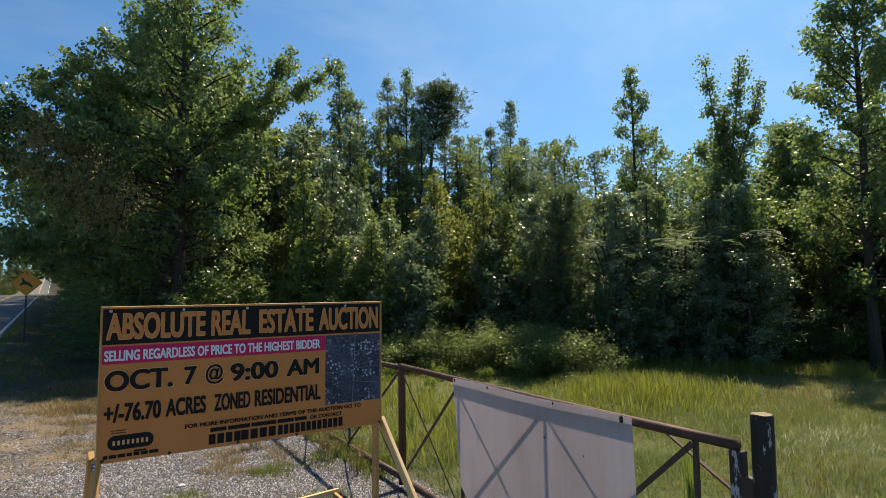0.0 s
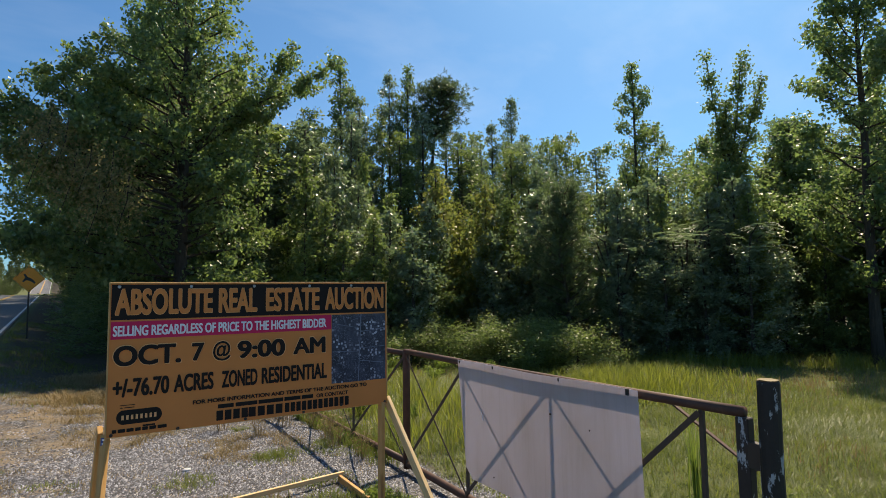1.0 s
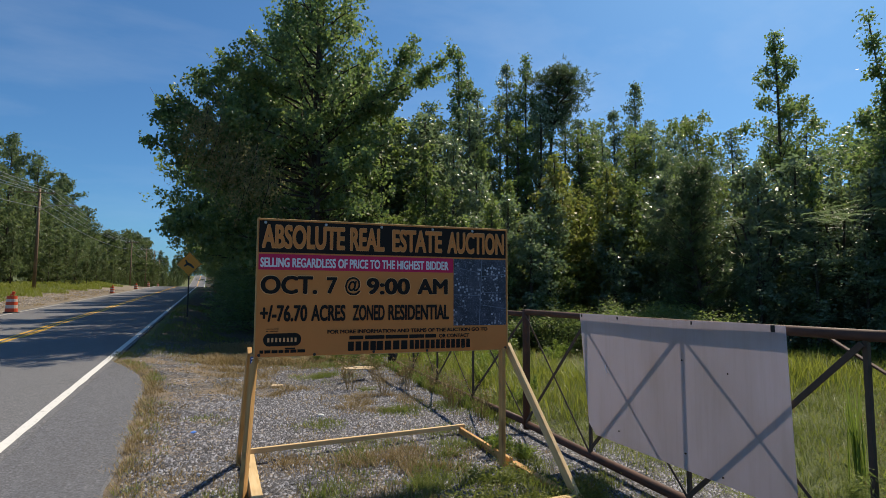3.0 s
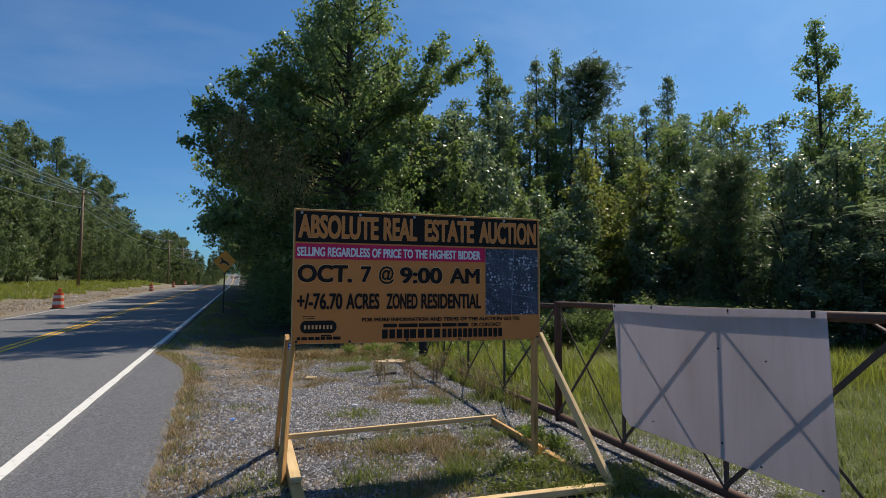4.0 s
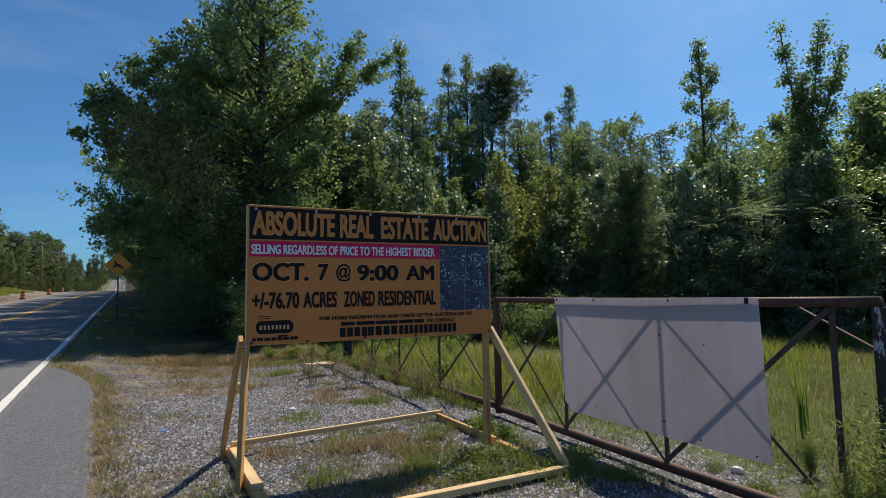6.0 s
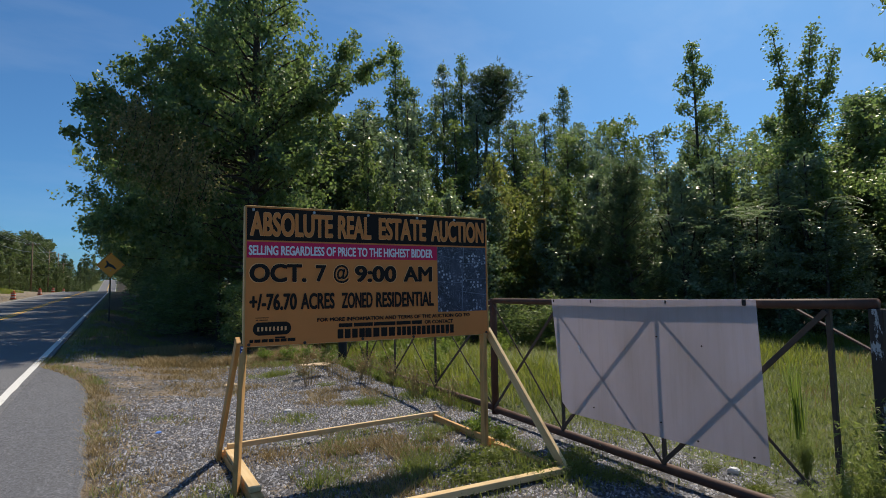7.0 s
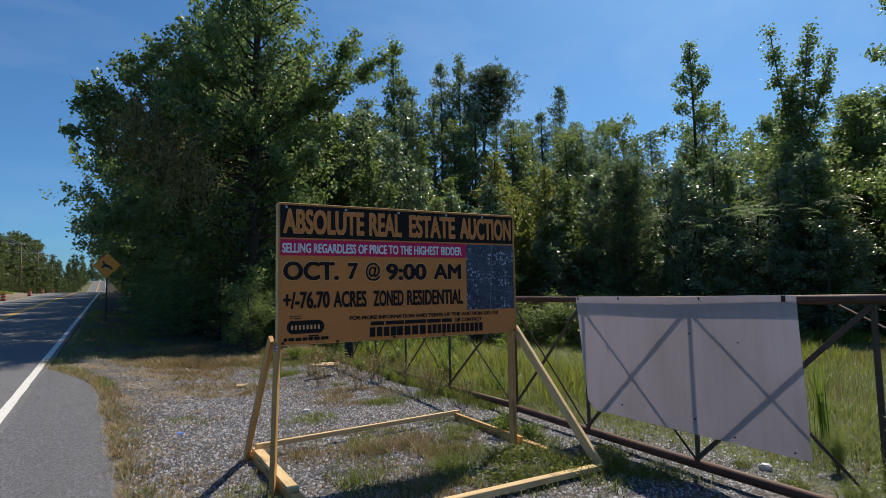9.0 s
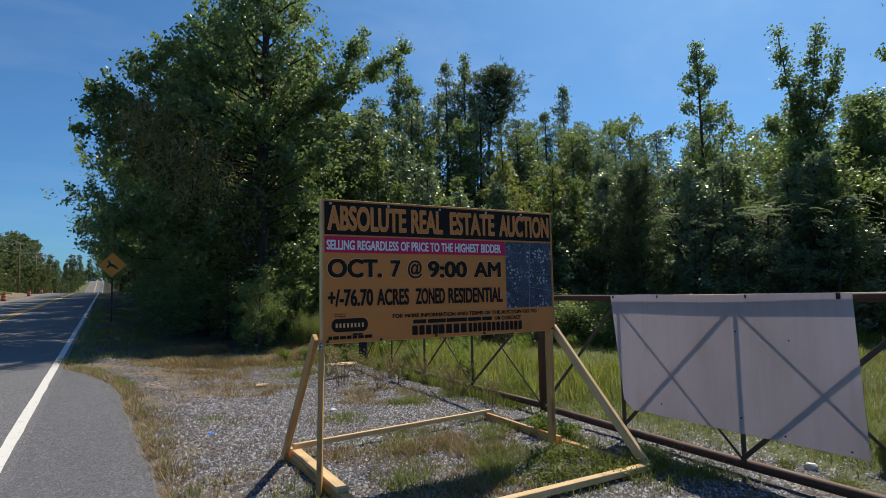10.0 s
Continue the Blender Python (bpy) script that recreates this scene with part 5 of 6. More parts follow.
def scatter(kinds, step, depth, spread, low, high, t0=0.0, t1=None, clear=2.2):
    """Trees along the wood's edge, their tops between low and high."""
    t = t0
    while t < (t1 or total):
        spot = edge_point(t + rng.uniform(-0.4, 0.4) * step, depth + rng.uniform(-spread, spread))
        kind = rng.choice(kinds)
        top, turn, wide = rng.uniform(low, high), rng.uniform(0, 360), rng.uniform(0.85, 1.15)
        t += step * rng.uniform(0.8, 1.2)
        if spot is None or (Vector(spot) - Vector(BROAD)).length < clear:
            continue
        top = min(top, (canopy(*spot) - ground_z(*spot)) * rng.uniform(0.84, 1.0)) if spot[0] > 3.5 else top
        wide *= 0.3 + 0.7 * min(1.3, top / HEIGHT[kind])
        stand(kind, spot[0], spot[1], top + ground_z(*spot), wide, turn)


scatter([shrub_a, shrub_b], 3.0, 0.1, 0.6, 1.2, 2.6, 46, clear=1.2)
scatter([edge_a, edge_b, edge_a], 1.35, 1.0, 0.8, 3.4, 6.6, 46)
scatter([edge_b, edge_a, round_a, round_b], 1.7, 3.2, 1.0, 5.4, 8.0, 46)
scatter([spire_b, spire_a, round_b], 2.5, 6.6, 1.6, 7.4, 11.4, 44)
scatter([spire_b, back_b, spire_a], 2.6, 11.5, 2.0, 9.0, 13.4, 44)
# taller trees that fill the skyline
for k, (x, y, top) in enumerate(((6.3, 19.0, 9.8), (8.6, 21.5, 11.6), (9.6, 23.8, 12.6), (11.9, 22.8, 13.2), (12.3, 24.4, 12.8), (15.4, 22.3, 12.4), (17.7, 23.2, 12.8), (19.6, 22.6, 12.6), (20.6, 21.0, 11.6),
                                 (23.2, 22.2, 12.8), (15.6, 18.6, 10.0), (19.6, 16.6, 10.6), (22.6, 15.6, 10.4), (24.2, 13.0, 10.8), (25.2, 10.6, 10.8), (26.6, 8.0, 11.0), (16.9, 15.8, 9.2), (7.4, 20.4, 10.8), (10.4, 20.4, 11.4), (13.2, 22.9, 13.4), (11.2, 21.4, 12.2), (14.6, 20.6, 12.6), (15.9, 23.4, 12.6), (18.6, 20.8, 11.8), (16.4, 19.6, 11.0), (12.6, 19.4, 10.4), (22.0, 20.0, 12.2), (21.6, 17.6, 11.0))):
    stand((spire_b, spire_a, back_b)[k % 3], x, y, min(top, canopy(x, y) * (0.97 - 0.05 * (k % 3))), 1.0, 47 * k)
# denser rows added at the right-hand corner to keep the wood dark
scatter([back_a, back_b], 3.2, 8.6, 1.2, 8.5, 11.0, 66)
scatter([back_a, round_b, back_a], 1.7, 2.6, 0.8, 5.5, 8.0, 67)
scatter([back_a], 2.0, 5.2, 1.0, 7.5, 10.0, 66)
scatter([back_a], 3.4, 13.0, 1.5, 9.5, 12.0, 68)
# taller trees added behind the dark corner of the wood to shade it
for k, (x, y, top) in enumerate(((24.5, 3.5, 11.5), (27.0, 2.0, 13.0), (25.2, -0.8, 13.0))):
    stand(spire_b, x, y, top, 1.0, 70 * k)
# dense oaks added on the sun side of that corner, for their shade
for k, (x, y) in enumerate(((25.5, 4.0), (27.5, 1.0), (26.0, 7.4), (25.0, 10.4), (28.0, -2.5), (24.0, 0.8), (28.5, 5.0), (29.0, 9.0))):
    stand(shade_oak, x, y, canopy(x, y) * 0.98, 0.9, 40 * k)
# the wood along the road beyond the broad tree
scatter([back_a], 2.6, 0.8, 0.4, 4.5, 7.0, 4, 42)
for k, (x, y, top) in enumerate(((2.0, 20.0, 14.5), (4.4, 20.6, 12.0), (2.6, 24.5, 16.0), (5.4, 26.0, 14.5), (2.4, 29.0, 16.5), (5.8, 31.0, 16.0))):
    stand(shade_oak, x, y, top, 1.0, 55 * k)
# two trees added to shade the ground under the broad tree
stand(spire_a, 5.2, 17.6, 10.5, 1.2, 20)
stand(spire_b, 7.4, 18.6, 10.0, 1.2, 90)
scatter([shade_oak], 3.9, 0.9, 0.5, 15.0, 18.5, 0, 38)
scatter([shade_oak], 4.2, 5.6, 0.8, 15.0, 18.0, 0, 31)
scatter([shade_oak, back_a], 3.8, 8.5, 1.0, 15.0, 18.0, 0, 30)
# low shrubs added to hide the ground and stand for the deep shade
for k in range(12):
    y = 17.0 + 2.3 * k
    x = 1.9 - 0.06 * y + rng.uniform(-0.4, 0.5)
    stand(rng.choice((shrub_a, back_a)), x, y, road_z(y) + rng.uniform(2.0, 3.0), 0.85, rng.uniform(0, 360))
for k in range(36):
    y = 225 + k * 4.6
    put((far_a, far_b)[k % 2], -11.2 - 0.06 * y - rng.uniform(0.0, 5.0), y, rng.uniform(0, 360), rng.uniform(0.1, 0.2))
stand(shrub_b, 2.2, 13.2, 2.6, 0.8, 10)
stand(shrub_b, 3.8, 13.4, 3.4, 0.9, 200)

# far trees: across the road, and on both sides to the end of the view
ROW_AT, ROW_TOP = (38, 47, 61, 70, 80, 85, 92, 98, 105, 112, 135, 157, 213), (16.5, 16.2, 18.0, 18.2, 15.0, 19.4, 14.0, 15.0, 17.6, 13.6, 15.0, 18.0, 21.0)
for k in range(17):
    y = 40 + k * 3.9 + rng.uniform(-1.0, 1.0)
    side = -19.9 - 0.06 * y + rng.uniform(-1.0, 1.0)
    top = float(np.interp(y, ROW_AT, ROW_TOP)) * rng.uniform(0.95, 1.04)
    stand(rng.choice((mid_a, mid_b, mid_a)), side, y, top, rng.uniform(0.9, 1.15), rng.uniform(0, 360))
    stand(rng.choice((mid_a, mid_b)), side - 5.0 + rng.uniform(-2, 2), y + 2, top * 0.97, rng.uniform(0.9, 1.1), rng.uniform(0, 360))
    put(mid_a, side + 2.2 + rng.uniform(-0.8, 0.8), y + rng.uniform(-2, 2), rng.uniform(0, 360), rng.uniform(0.22, 0.42))
for k in range(20):
    y = 107 + k * 5.4 + rng.uniform(-2, 2)
    side = -20.5 - 0.06 * y + rng.uniform(-1.0, 1.0)
    top = float(np.interp(y, ROW_AT, ROW_TOP)) * rng.uniform(0.9, 1.03)
    stand(rng.choice((far_a, far_a, far_a, far_b)), side, y, top, rng.uniform(1.0, 1.3), rng.uniform(0, 360))
    stand(rng.choice((far_a, far_b)), side - 7 + rng.uniform(-2, 2), y + 2, top, rng.uniform(1.0, 1.2), rng.uniform(0, 360))
for k in range(26):
    y = 62 + k * 5.0 + rng.uniform(-2, 2)
    put(far_a, -16.6 - 0.06 * y + rng.uniform(-1.5, 1.5), y, rng.uniform(0, 360), rng.uniform(0.2, 0.36))
# the wood goes on along the near side of the road and shades it
for k in range(24):
    y = 60 + k * 5.2 + rng.uniform(-1.5, 1.5)
    put(shade_oak, 2.2 - 0.06 * y + rng.uniform(-0.6, 0.8), y, rng.uniform(0, 360), rng.uniform(0.95, 1.1))
    put(rng.choice((far_a, far_b)), 7 - 0.06 * y + rng.uniform(-2, 2), y + 3, rng.uniform(0, 360), rng.uniform(1.0, 1.2))
for k in range(30):
    y = 200 + k * 6.6
    put(rng.choice((far_a, far_b)), -0.06 * y - 13 - rng.uniform(0, 34), y + rng.uniform(-8, 8), rng.uniform(0, 360), rng.uniform(0.8, 1.1))
for k in range(26):
    put(rng.choice((far_a, far_b)), -150 + k * 8.6, 470 + rng.uniform(-25, 25), rng.uniform(0, 360), rng.uniform(0.9, 1.3))


for k in range(34):
    y = 140 + k * 7.2
    put((far_a, far_b)[k % 2], -12.2 - 0.06 * y + rng.uniform(-4.0, 0.6), y, rng.uniform(0, 360), rng.uniform(0.22, 0.5))
# the far hill, with trees on the near side of the road and all along its brow
for k in range(30):
    y = 192 + k * 7.0
    put((far_a, far_b)[k % 2], 4.0 - 0.06 * y + rng.uniform(-1, 3), y, rng.uniform(0, 360), rng.uniform(0.8, 1.05))
for k in range(30):
    put((far_a, far_b)[k % 2], -70 + k * 2.5, 428 + rng.uniform(-6, 8), rng.uniform(0, 360), rng.uniform(0.4, 0.6))
# the far end of the road, closed by trees
for k in range(16):
    put((far_a, far_b)[k % 2], -66 + k * 4.4, 412 + rng.uniform(-3, 8), rng.uniform(0, 360), rng.uniform(0.75, 1.0))


# ---- grass, weeds and gravel ----
def blades_mesh(name, seed, spots, high, wide, material, lean=0.35, per=1, short=False):
    """Bent grass blades: two quads each, narrowing to the tip. spots: x, y, z, scale."""
    rng = np.random.default_rng(seed)
    base = np.repeat(np.array(spots, dtype=float), per, 0)
    n = len(base)
    base[:, :2] += rng.normal(0, 0.035, (n, 2)) if per > 1 else 0
    a = rng.uniform(0, 2 * math.pi, n)
    tall = high * base[:, 3] * rng.uniform(0.55, 1.2, n)
    out = np.stack((np.cos(a), np.sin(a), np.zeros(n)), 1)
    side = np.stack((-np.sin(a), np.cos(a), np.zeros(n)), 1) * (wide * rng.uniform(0.7, 1.3, n))[:, None]
    bow = (lean * rng.uniform(0.2, 1.6, n) * tall)[:, None]
    up = np.stack((np.zeros(n), np.zeros(n), tall), 1)
    p0 = base[:, :3] - np.array((0, 0, 0.01))
    p1 = p0 + up * 0.55 + out * bow * 0.3
    p2 = p0 + up + out * bow
    if short:
        verts = np.stack((p0 - side, p0 + side, p2 + side * 0.3, p2 - side * 0.3), 1).reshape(-1, 3)
        return quads_mesh(name, verts, material)
    low = np.stack((p0 - side, p0 + side, p1 + side * 0.8, p1 - side * 0.8), 1)
    top = np.stack((p1 - side * 0.8, p1 + side * 0.8, p2 + side * 0.15, p2 - side * 0.15), 1)
    verts = np.concatenate((low, top), 1).reshape(-1, 3)
    return quads_mesh(name, verts, material)


def field(seed, count, x0, x1, y0, y1, keep):
    """Random spots over a stretch of ground, thinned by keep(x, y), which also gives their scale."""
    rng = random.Random(seed)
    spots = []
    for k in range(count):
        x, y = rng.uniform(x0, x1), rng.uniform(y0, y1)
        scale = keep(x, y)
        if scale > 0.05 and rng.random() < min(1, scale * 1.5):
            spots.append((x, y, ground_z(x, y), 0.5 + 0.5 * scale))
    return spots


def grass(name, seed, spots, high, wide, material, label, lean=0.35, per=1):
    ob = new(name, blades_mesh(name, seed, spots, high, wide, material, lean, per, high < 0.2))
    tagged(ob, label, "grass", kind="stuff")


def patchy(x, y, scale, shift, low, high):
    return smoothstep(low, high, noise.noise((x * scale, y * scale, shift)) * 0.7 + noise.noise((x * scale * 3, y * scale * 3, shift + 4)) * 0.3)


def inside_wood(x, y):
    for (ax, ay), (bx, by) in zip(EDGE, EDGE[1:]):
        if min(ay, by) <= y <= max(ay, by) and (bx > ax):
            f = (y - ay) / (by - ay) if by != ay else 0
            if x > ax + (bx - ax) * f + 1.5 and ay > by and y < 15:
                return True
    return y > 15.5


def field_keep(x, y):
    if x < 3.75 or inside_wood(x, y):
        return 0
    bare = smoothstep(5.2, 4.0, x) * smoothstep(0.5, -1.2, y) * 0.85
    return max(0.0, (0.45 + 0.55 * patchy(x, y, 0.35, 1, -0.4, 0.3)) * (1 - bare))


def brown_keep(x, y):
    strip = math.exp(-((x - 14.5) / 2.4) ** 2 - ((y - 1.7) / 1.6) ** 2)
    return field_keep(x, y) * max(0.06 + 0.5 * patchy(x, y, 0.3, 7, 0.05, 0.4), strip)


def near_keep(x, y):
    return field_keep(x, y) * (0.35 + 0.65 * patchy(x, y, 0.8, 11, -0.4, 0.2))


def pale_keep(x, y):
    return math.exp(-((x - 10.7) / 1.5) ** 2 - ((y + 0.4) / 0.55) ** 2) + 0.5 * math.exp(-((x - 7.2) / 1.0) ** 2 - ((y + 2.2) / 0.5) ** 2)


grass("field_grass", 1, field(1, 40000, 3.8, 24, -9, 15, field_keep), 0.14, 0.005, GRASS, "green and brown field grass behind the gate", 1.0, 3)
grass("field_grass", 12, field(12, 46000, 3.8, 14.5, -5, 4, near_keep), 0.11, 0.004, GRASS, "dense fine green field grass behind the gate", 1.3, 3)
grass("field_grass", 2, field(2, 15000, 3.9, 24, -8, 14, brown_keep), 0.3, 0.004, GRASS_DRY, "brown seeding grass in the field", 0.35, 3)
grass("matted_grass", 13, field(13, 9000, 5.5, 14, -3.6, 1.2, pale_keep), 0.13, 0.003, GRASS_PALE, "pale matted grass lying over in the field", 2.0, 4)


def tall_keep(x, y):
    if x < 3.8:
        return 0
    band = math.exp(-((x - 11.4) / 2.0) ** 2 - ((y - 4.2) / 1.7) ** 2)
    strip_behind = smoothstep(3.7, 4.3, x) * smoothstep(8.5, 6.0, x) * smoothstep(1.0, 3.0, y) * smoothstep(14.5, 12, y)
    fringe = math.exp(-((x + y * 0.95 - 21.5) / 1.2) ** 2) * 0.7
    return max(band, strip_behind * (0.25 + 0.35 * patchy(x, y, 0.9, 31, -0.3, 0.3)), fringe * patchy(x, y, 0.4, 3, -0.3, 0.2))


grass("tall_grass", 3, field(3, 22000, 3.8, 22, -2, 14, tall_keep), 0.56, 0.006, GRASS_TALL, "tall bright yellow-green grass before the wood", 0.6, 4)


DRY_PATCHES = ((-0.1, 7.6, 0.8, 0.8), (0.3, 5.2, 0.6, 0.7), (-0.6, 9.2, 0.9, 0.9), (0.5, 9.6, 1.2, 1.0), (1.5, 9.4, 1.2, 1.0), (-0.4, 11.4, 0.9, 0.9), (1.9, 3.8, 0.7, 0.8), (0.3, 0.9, 0.5, 0.6), (1.4, 0.6, 0.7, 0.9), (-0.2, 5.6, 0.6, 0.5), (-1.0, 3.0, 0.4, 0.4), (-0.6, 0.2, 0.5, 0.5), (1.0, -0.6, 0.6, 0.7))
GREEN_PATCHES = ((2.0, 2.9, 0.35, 1.0), (1.7, -0.3, 0.8, 0.9), (2.5, -0.6, 0.8, 1.0), (1.5, 6.6, 0.5, 0.8), (2.3, 0.6, 0.5, 0.8), (-0.6, 2.9, 0.25, 0.7), (2.0, 8.8, 0.9, 1.0), (1.2, 0.9, 0.5, 0.7), (2.2, 1.2, 0.5, 0.8), (0.6, -0.2, 0.4, 0.6), (0.9, 2.4, 0.3, 0.5), (2.9, 3.2, 0.5, 0.7), (-0.2, -0.2, 0.4, 0.4))


def patches(spots, x, y):
    return max(w * math.exp(-((x - a) ** 2 + (y - b) ** 2) / r ** 2) for a, b, r, w in spots)


def on_lot(x, y):
    s = road_side(x, y)
    return not (s < 0.3 or x > 3.5 or s < turnout(y) + 0.03)


def lot_keep(x, y):
    if not on_lot(x, y):
        return 0
    edge = smoothstep(0.5, 0.1, road_side(x, y) - turnout(y)) * 0.4
    return max(edge, patches(DRY_PATCHES, x, y), 0.06) * patchy(x, y, 2.2, 1, -0.3, 0.25)


def green_keep(x, y):
    if not on_lot(x, y):
        return 0
    return max(patches(GREEN_PATCHES, x, y), 0.05) * patchy(x, y, 2.0, 9, -0.3, 0.2)


grass("dry_grass", 4, field(4, 60000, -3.2, 3.5, -4, 13.5, lot_keep), 0.11, 0.0045, GRASS_DRY, "dry tan grass tufts in the gravel lot", 1.1, 5)
grass("weedy_grass", 5, field(5, 55000, -3.0, 3.5, -4, 13, green_keep), 0.11, 0.0045, GRASS, "green weedy grass tufts in the gravel lot", 0.9, 5)
grass("edge_grass", 11, field(11, 9000, -3.4, -0.6, -4.5, 10.2, lambda x, y: 0.95 * math.exp(-((road_side(x, y) - turnout(y) - 0.06) / 0.1) ** 2) * patchy(x, y, 1.4, 15, -0.5, 0.0)), 0.085, 0.004, GRASS_DRY, "dry grass fringe along the asphalt edge", 1.2, 5)
grass("edge_grass", 16, field(16, 5000, -3.4, -0.6, -4.5, 10.2, lambda x, y: 0.9 * math.exp(-((road_side(x, y) - turnout(y) - 0.2) / 0.2) ** 2) * patchy(x, y, 1.1, 25, -0.2, 0.3)), 0.1, 0.004, GRASS, "green grass tufts along the asphalt edge", 1.0, 5)
grass("verge_grass", 6, field(6, 15000, -4.5, 3.2, 8.5, 34, lambda x, y: patchy(x, y, 0.6, 2, -0.3, 0.25) * (0.6 if y < 13 else smoothstep(3.4, 2.0, road_side(x, y)) + 0.2) if road_side(x, y) > 0.35 else 0), 0.12, 0.005, GRASS, "shaded verge grass beside the road", 0.6, 3)
grass("verge_grass", 7, field(7, 9000, -1.2, 3.2, 8.4, 13, lambda x, y: patchy(x, y, 0.5, 8, -0.2, 0.3) * smoothstep(-1.4, 0.2, x) * smoothstep(8.3, 9.3, y)), 0.26, 0.005, GRASS_DRY, "dry brown grass at the back of the lot", 0.7, 4)
grass("verge_grass", 8, field(8, 26000, -24, -10, 14, 95, lambda x, y: 0.85 if -17.5 < road_side(x, y) < -10.8 + 0.5 * math.sin(y * 0.7) else 0), 0.3, 0.016, GRASS_TALL, "rough grass strip across the road", 0.5, 3)
grass("shoulder_grass", 14, field(14, 14000, -18, -8.5, 12, 70, lambda x, y: 0.75 * patchy(x, y, 0.8, 21, 0.0, 0.35) if -11.0 < road_side(x, y) < -7.3 else 0), 0.16, 0.008, GRASS_DRY, "dry weedy tufts on the far sandy shoulder", 0.9, 4)
grass("rush", 10, [(5.6 + 0.09 * math.cos(k * 2.4) * (k % 7) / 7, -1.25 + 0.09 * math.sin(k * 2.4) * (k % 7) / 7, ground_z(5.6, -1.25), 1.0) for k in range(60)], 0.95, 0.006, WEED, "tall thin clump of green rush in the field", 0.12, 1)
grass("gate_grass", 9, field(9, 1300, 3.2, 3.8, 1.7, 8.6, lambda x, y: 0.75 * smoothstep(1.6, 2.8, y)), 0.22, 0.005, GRASS, "grass grown through the sunken gate", 0.4, 5)


FEATHER = leaf_material("feathery weed leaves", ((0.0, (0.05, 0.08, 0.02)), (0.5, (0.11, 0.15, 0.036)), (1.0, (0.22, 0.24, 0.075))), (0.42, 0.52, 0.13), 0.5, 0.5)


def weed(name, seed, high, radius, stems, leaves, leaf, label, narrow=0.2, material=WEED):
    rng = np.random.default_rng(seed)
    ob = thing(name, (0, 0, 0), label, "weed")
    wood, nodes = [], []
    for k in range(stems):
        a, r = rng.uniform(0, 6.28), radius * rng.uniform(0.1, 1.0)
        root = Vector((math.cos(a), math.sin(a), 0)) * radius * 0.25 * rng.random()
        tip = Vector((math.cos(a) * r, math.sin(a) * r, high * rng.uniform(0.6, 1.05)))
        points = [root.lerp(tip, t) + Vector((0, 0, 0.12 * high * math.sin(math.pi * t))) for t in (0, 0.33, 0.66, 1)]
        wood.append(tube(points, [0.005, 0.004, 0.003, 0.0015], 3, False))
        nodes += [points[0].lerp(points[3], t) + Vector((0, 0, 0.12 * high * math.sin(math.pi * t))) for t in np.linspace(0.2, 1, 9)]
    if stems <= 14:
        for v, f in wood:
            mesh_object("stem", v, f, material, ob)
    else:
        v, f = join(wood)
        mesh_object("stem", v, f, material, ob)
    places = np.array([tuple(p) for p in nodes])
    centres = places[rng.integers(0, len(places), leaves)] + rng.normal(0, 0.03 + 0.03 * radius, (leaves, 3))
    centres[:, 2] = np.maximum(centres[:, 2], 0.01)
    crown = new("foliage", quads_mesh("foliage", leaf_verts(rng, centres, leaf, 0.0, narrow, 0.8), material))
    crown.parent = ob
    return ob


fennel = weed("tall_weed", 81, 1.15, 0.45, 40, 5200, 0.06, "tall feathery green weed beside the gate post", 0.085, FEATHER)
for k, (x, y, size) in enumerate(((3.22, -3.32, 0.85), (3.5, -3.62, 0.95), (3.1, -3.05, 0.55), (3.72, -2.95, 0.5), (3.25, -2.75, 0.32), (3.9, -3.3, 0.9), (4.3, -2.6, 0.45), (4.6, -1.9, 0.35), (3.6, -2.5, 0.25))):
    put(fennel, x, y, 75 * k, size)
low_weed = weed("low_weed", 82, 0.1, 0.38, 40, 700, 0.04, "low leafy green weed at the foot of the stand", 0.16, GRASS)
put(low_weed, 2.2, -0.35, 0, 1.0)
for k, (x, y, size) in enumerate(((1.8, -0.75, 0.9), (2.75, -0.95, 1.0), (2.75, 0.3, 0.6), (2.3, -0.95, 0.8), (1.5, -0.2, 0.5), (2.95, -1.3, 0.7), (4.05, -1.35, 0.45), (1.9, 2.95, 0.5), (2.0, 4.8, 0.5), (3.9, -1.9, 0.6), (1.15, 0.7, 0.4), (2.05, 0.55, 0.5))):
    put(low_weed, x, y, 67 * k, size)
leafy_weed = weed("leafy_weed", 85, 0.45, 0.35, 16, 700, 0.06, "leafy dark green weed at the foot of the gate", 0.28)
for k, (x, y, size) in enumerate(((2.75, 7.6, 0.7), (3.2, 5.4, 0.5), (2.2, 8.9, 0.8), (1.7, 9.2, 0.7), (3.15, 6.9, 0.6), (3.3, 3.4, 0.4), (2.9, 8.3, 0.9), (2.5, 8.7, 0.8), (2.55, 0.35, 0.55), (2.7, 0.15, 0.45), (4.4, 5.2, 0.85), (4.9, 6.6, 0.98), (4.2, 7.6, 0.91), (5.6, 7.4, 1.04), (5.2, 9.0, 1.10), (6.4, 8.6, 1.04), (4.4, 9.6, 1.04), (6.0, 10.4, 1.17), (7.2, 9.8, 1.10), (5.0, 4.2, 0.65), (4.3, 3.2, 0.59), (7.6, 7.8, 0.91), (8.6, 9.2, 1.04), (9.6, 8.2, 0.85))):
    put(leafy_weed, x, y, 61 * k, size)
dead_weed = weed("dead_weed", 83, 0.6, 0.5, 14, 260, 0.045, "dry brown weed stalks in the gravel", 0.2, GRASS_DRY)
put(dead_weed, 1.75, 5.0, 0, 1.0)
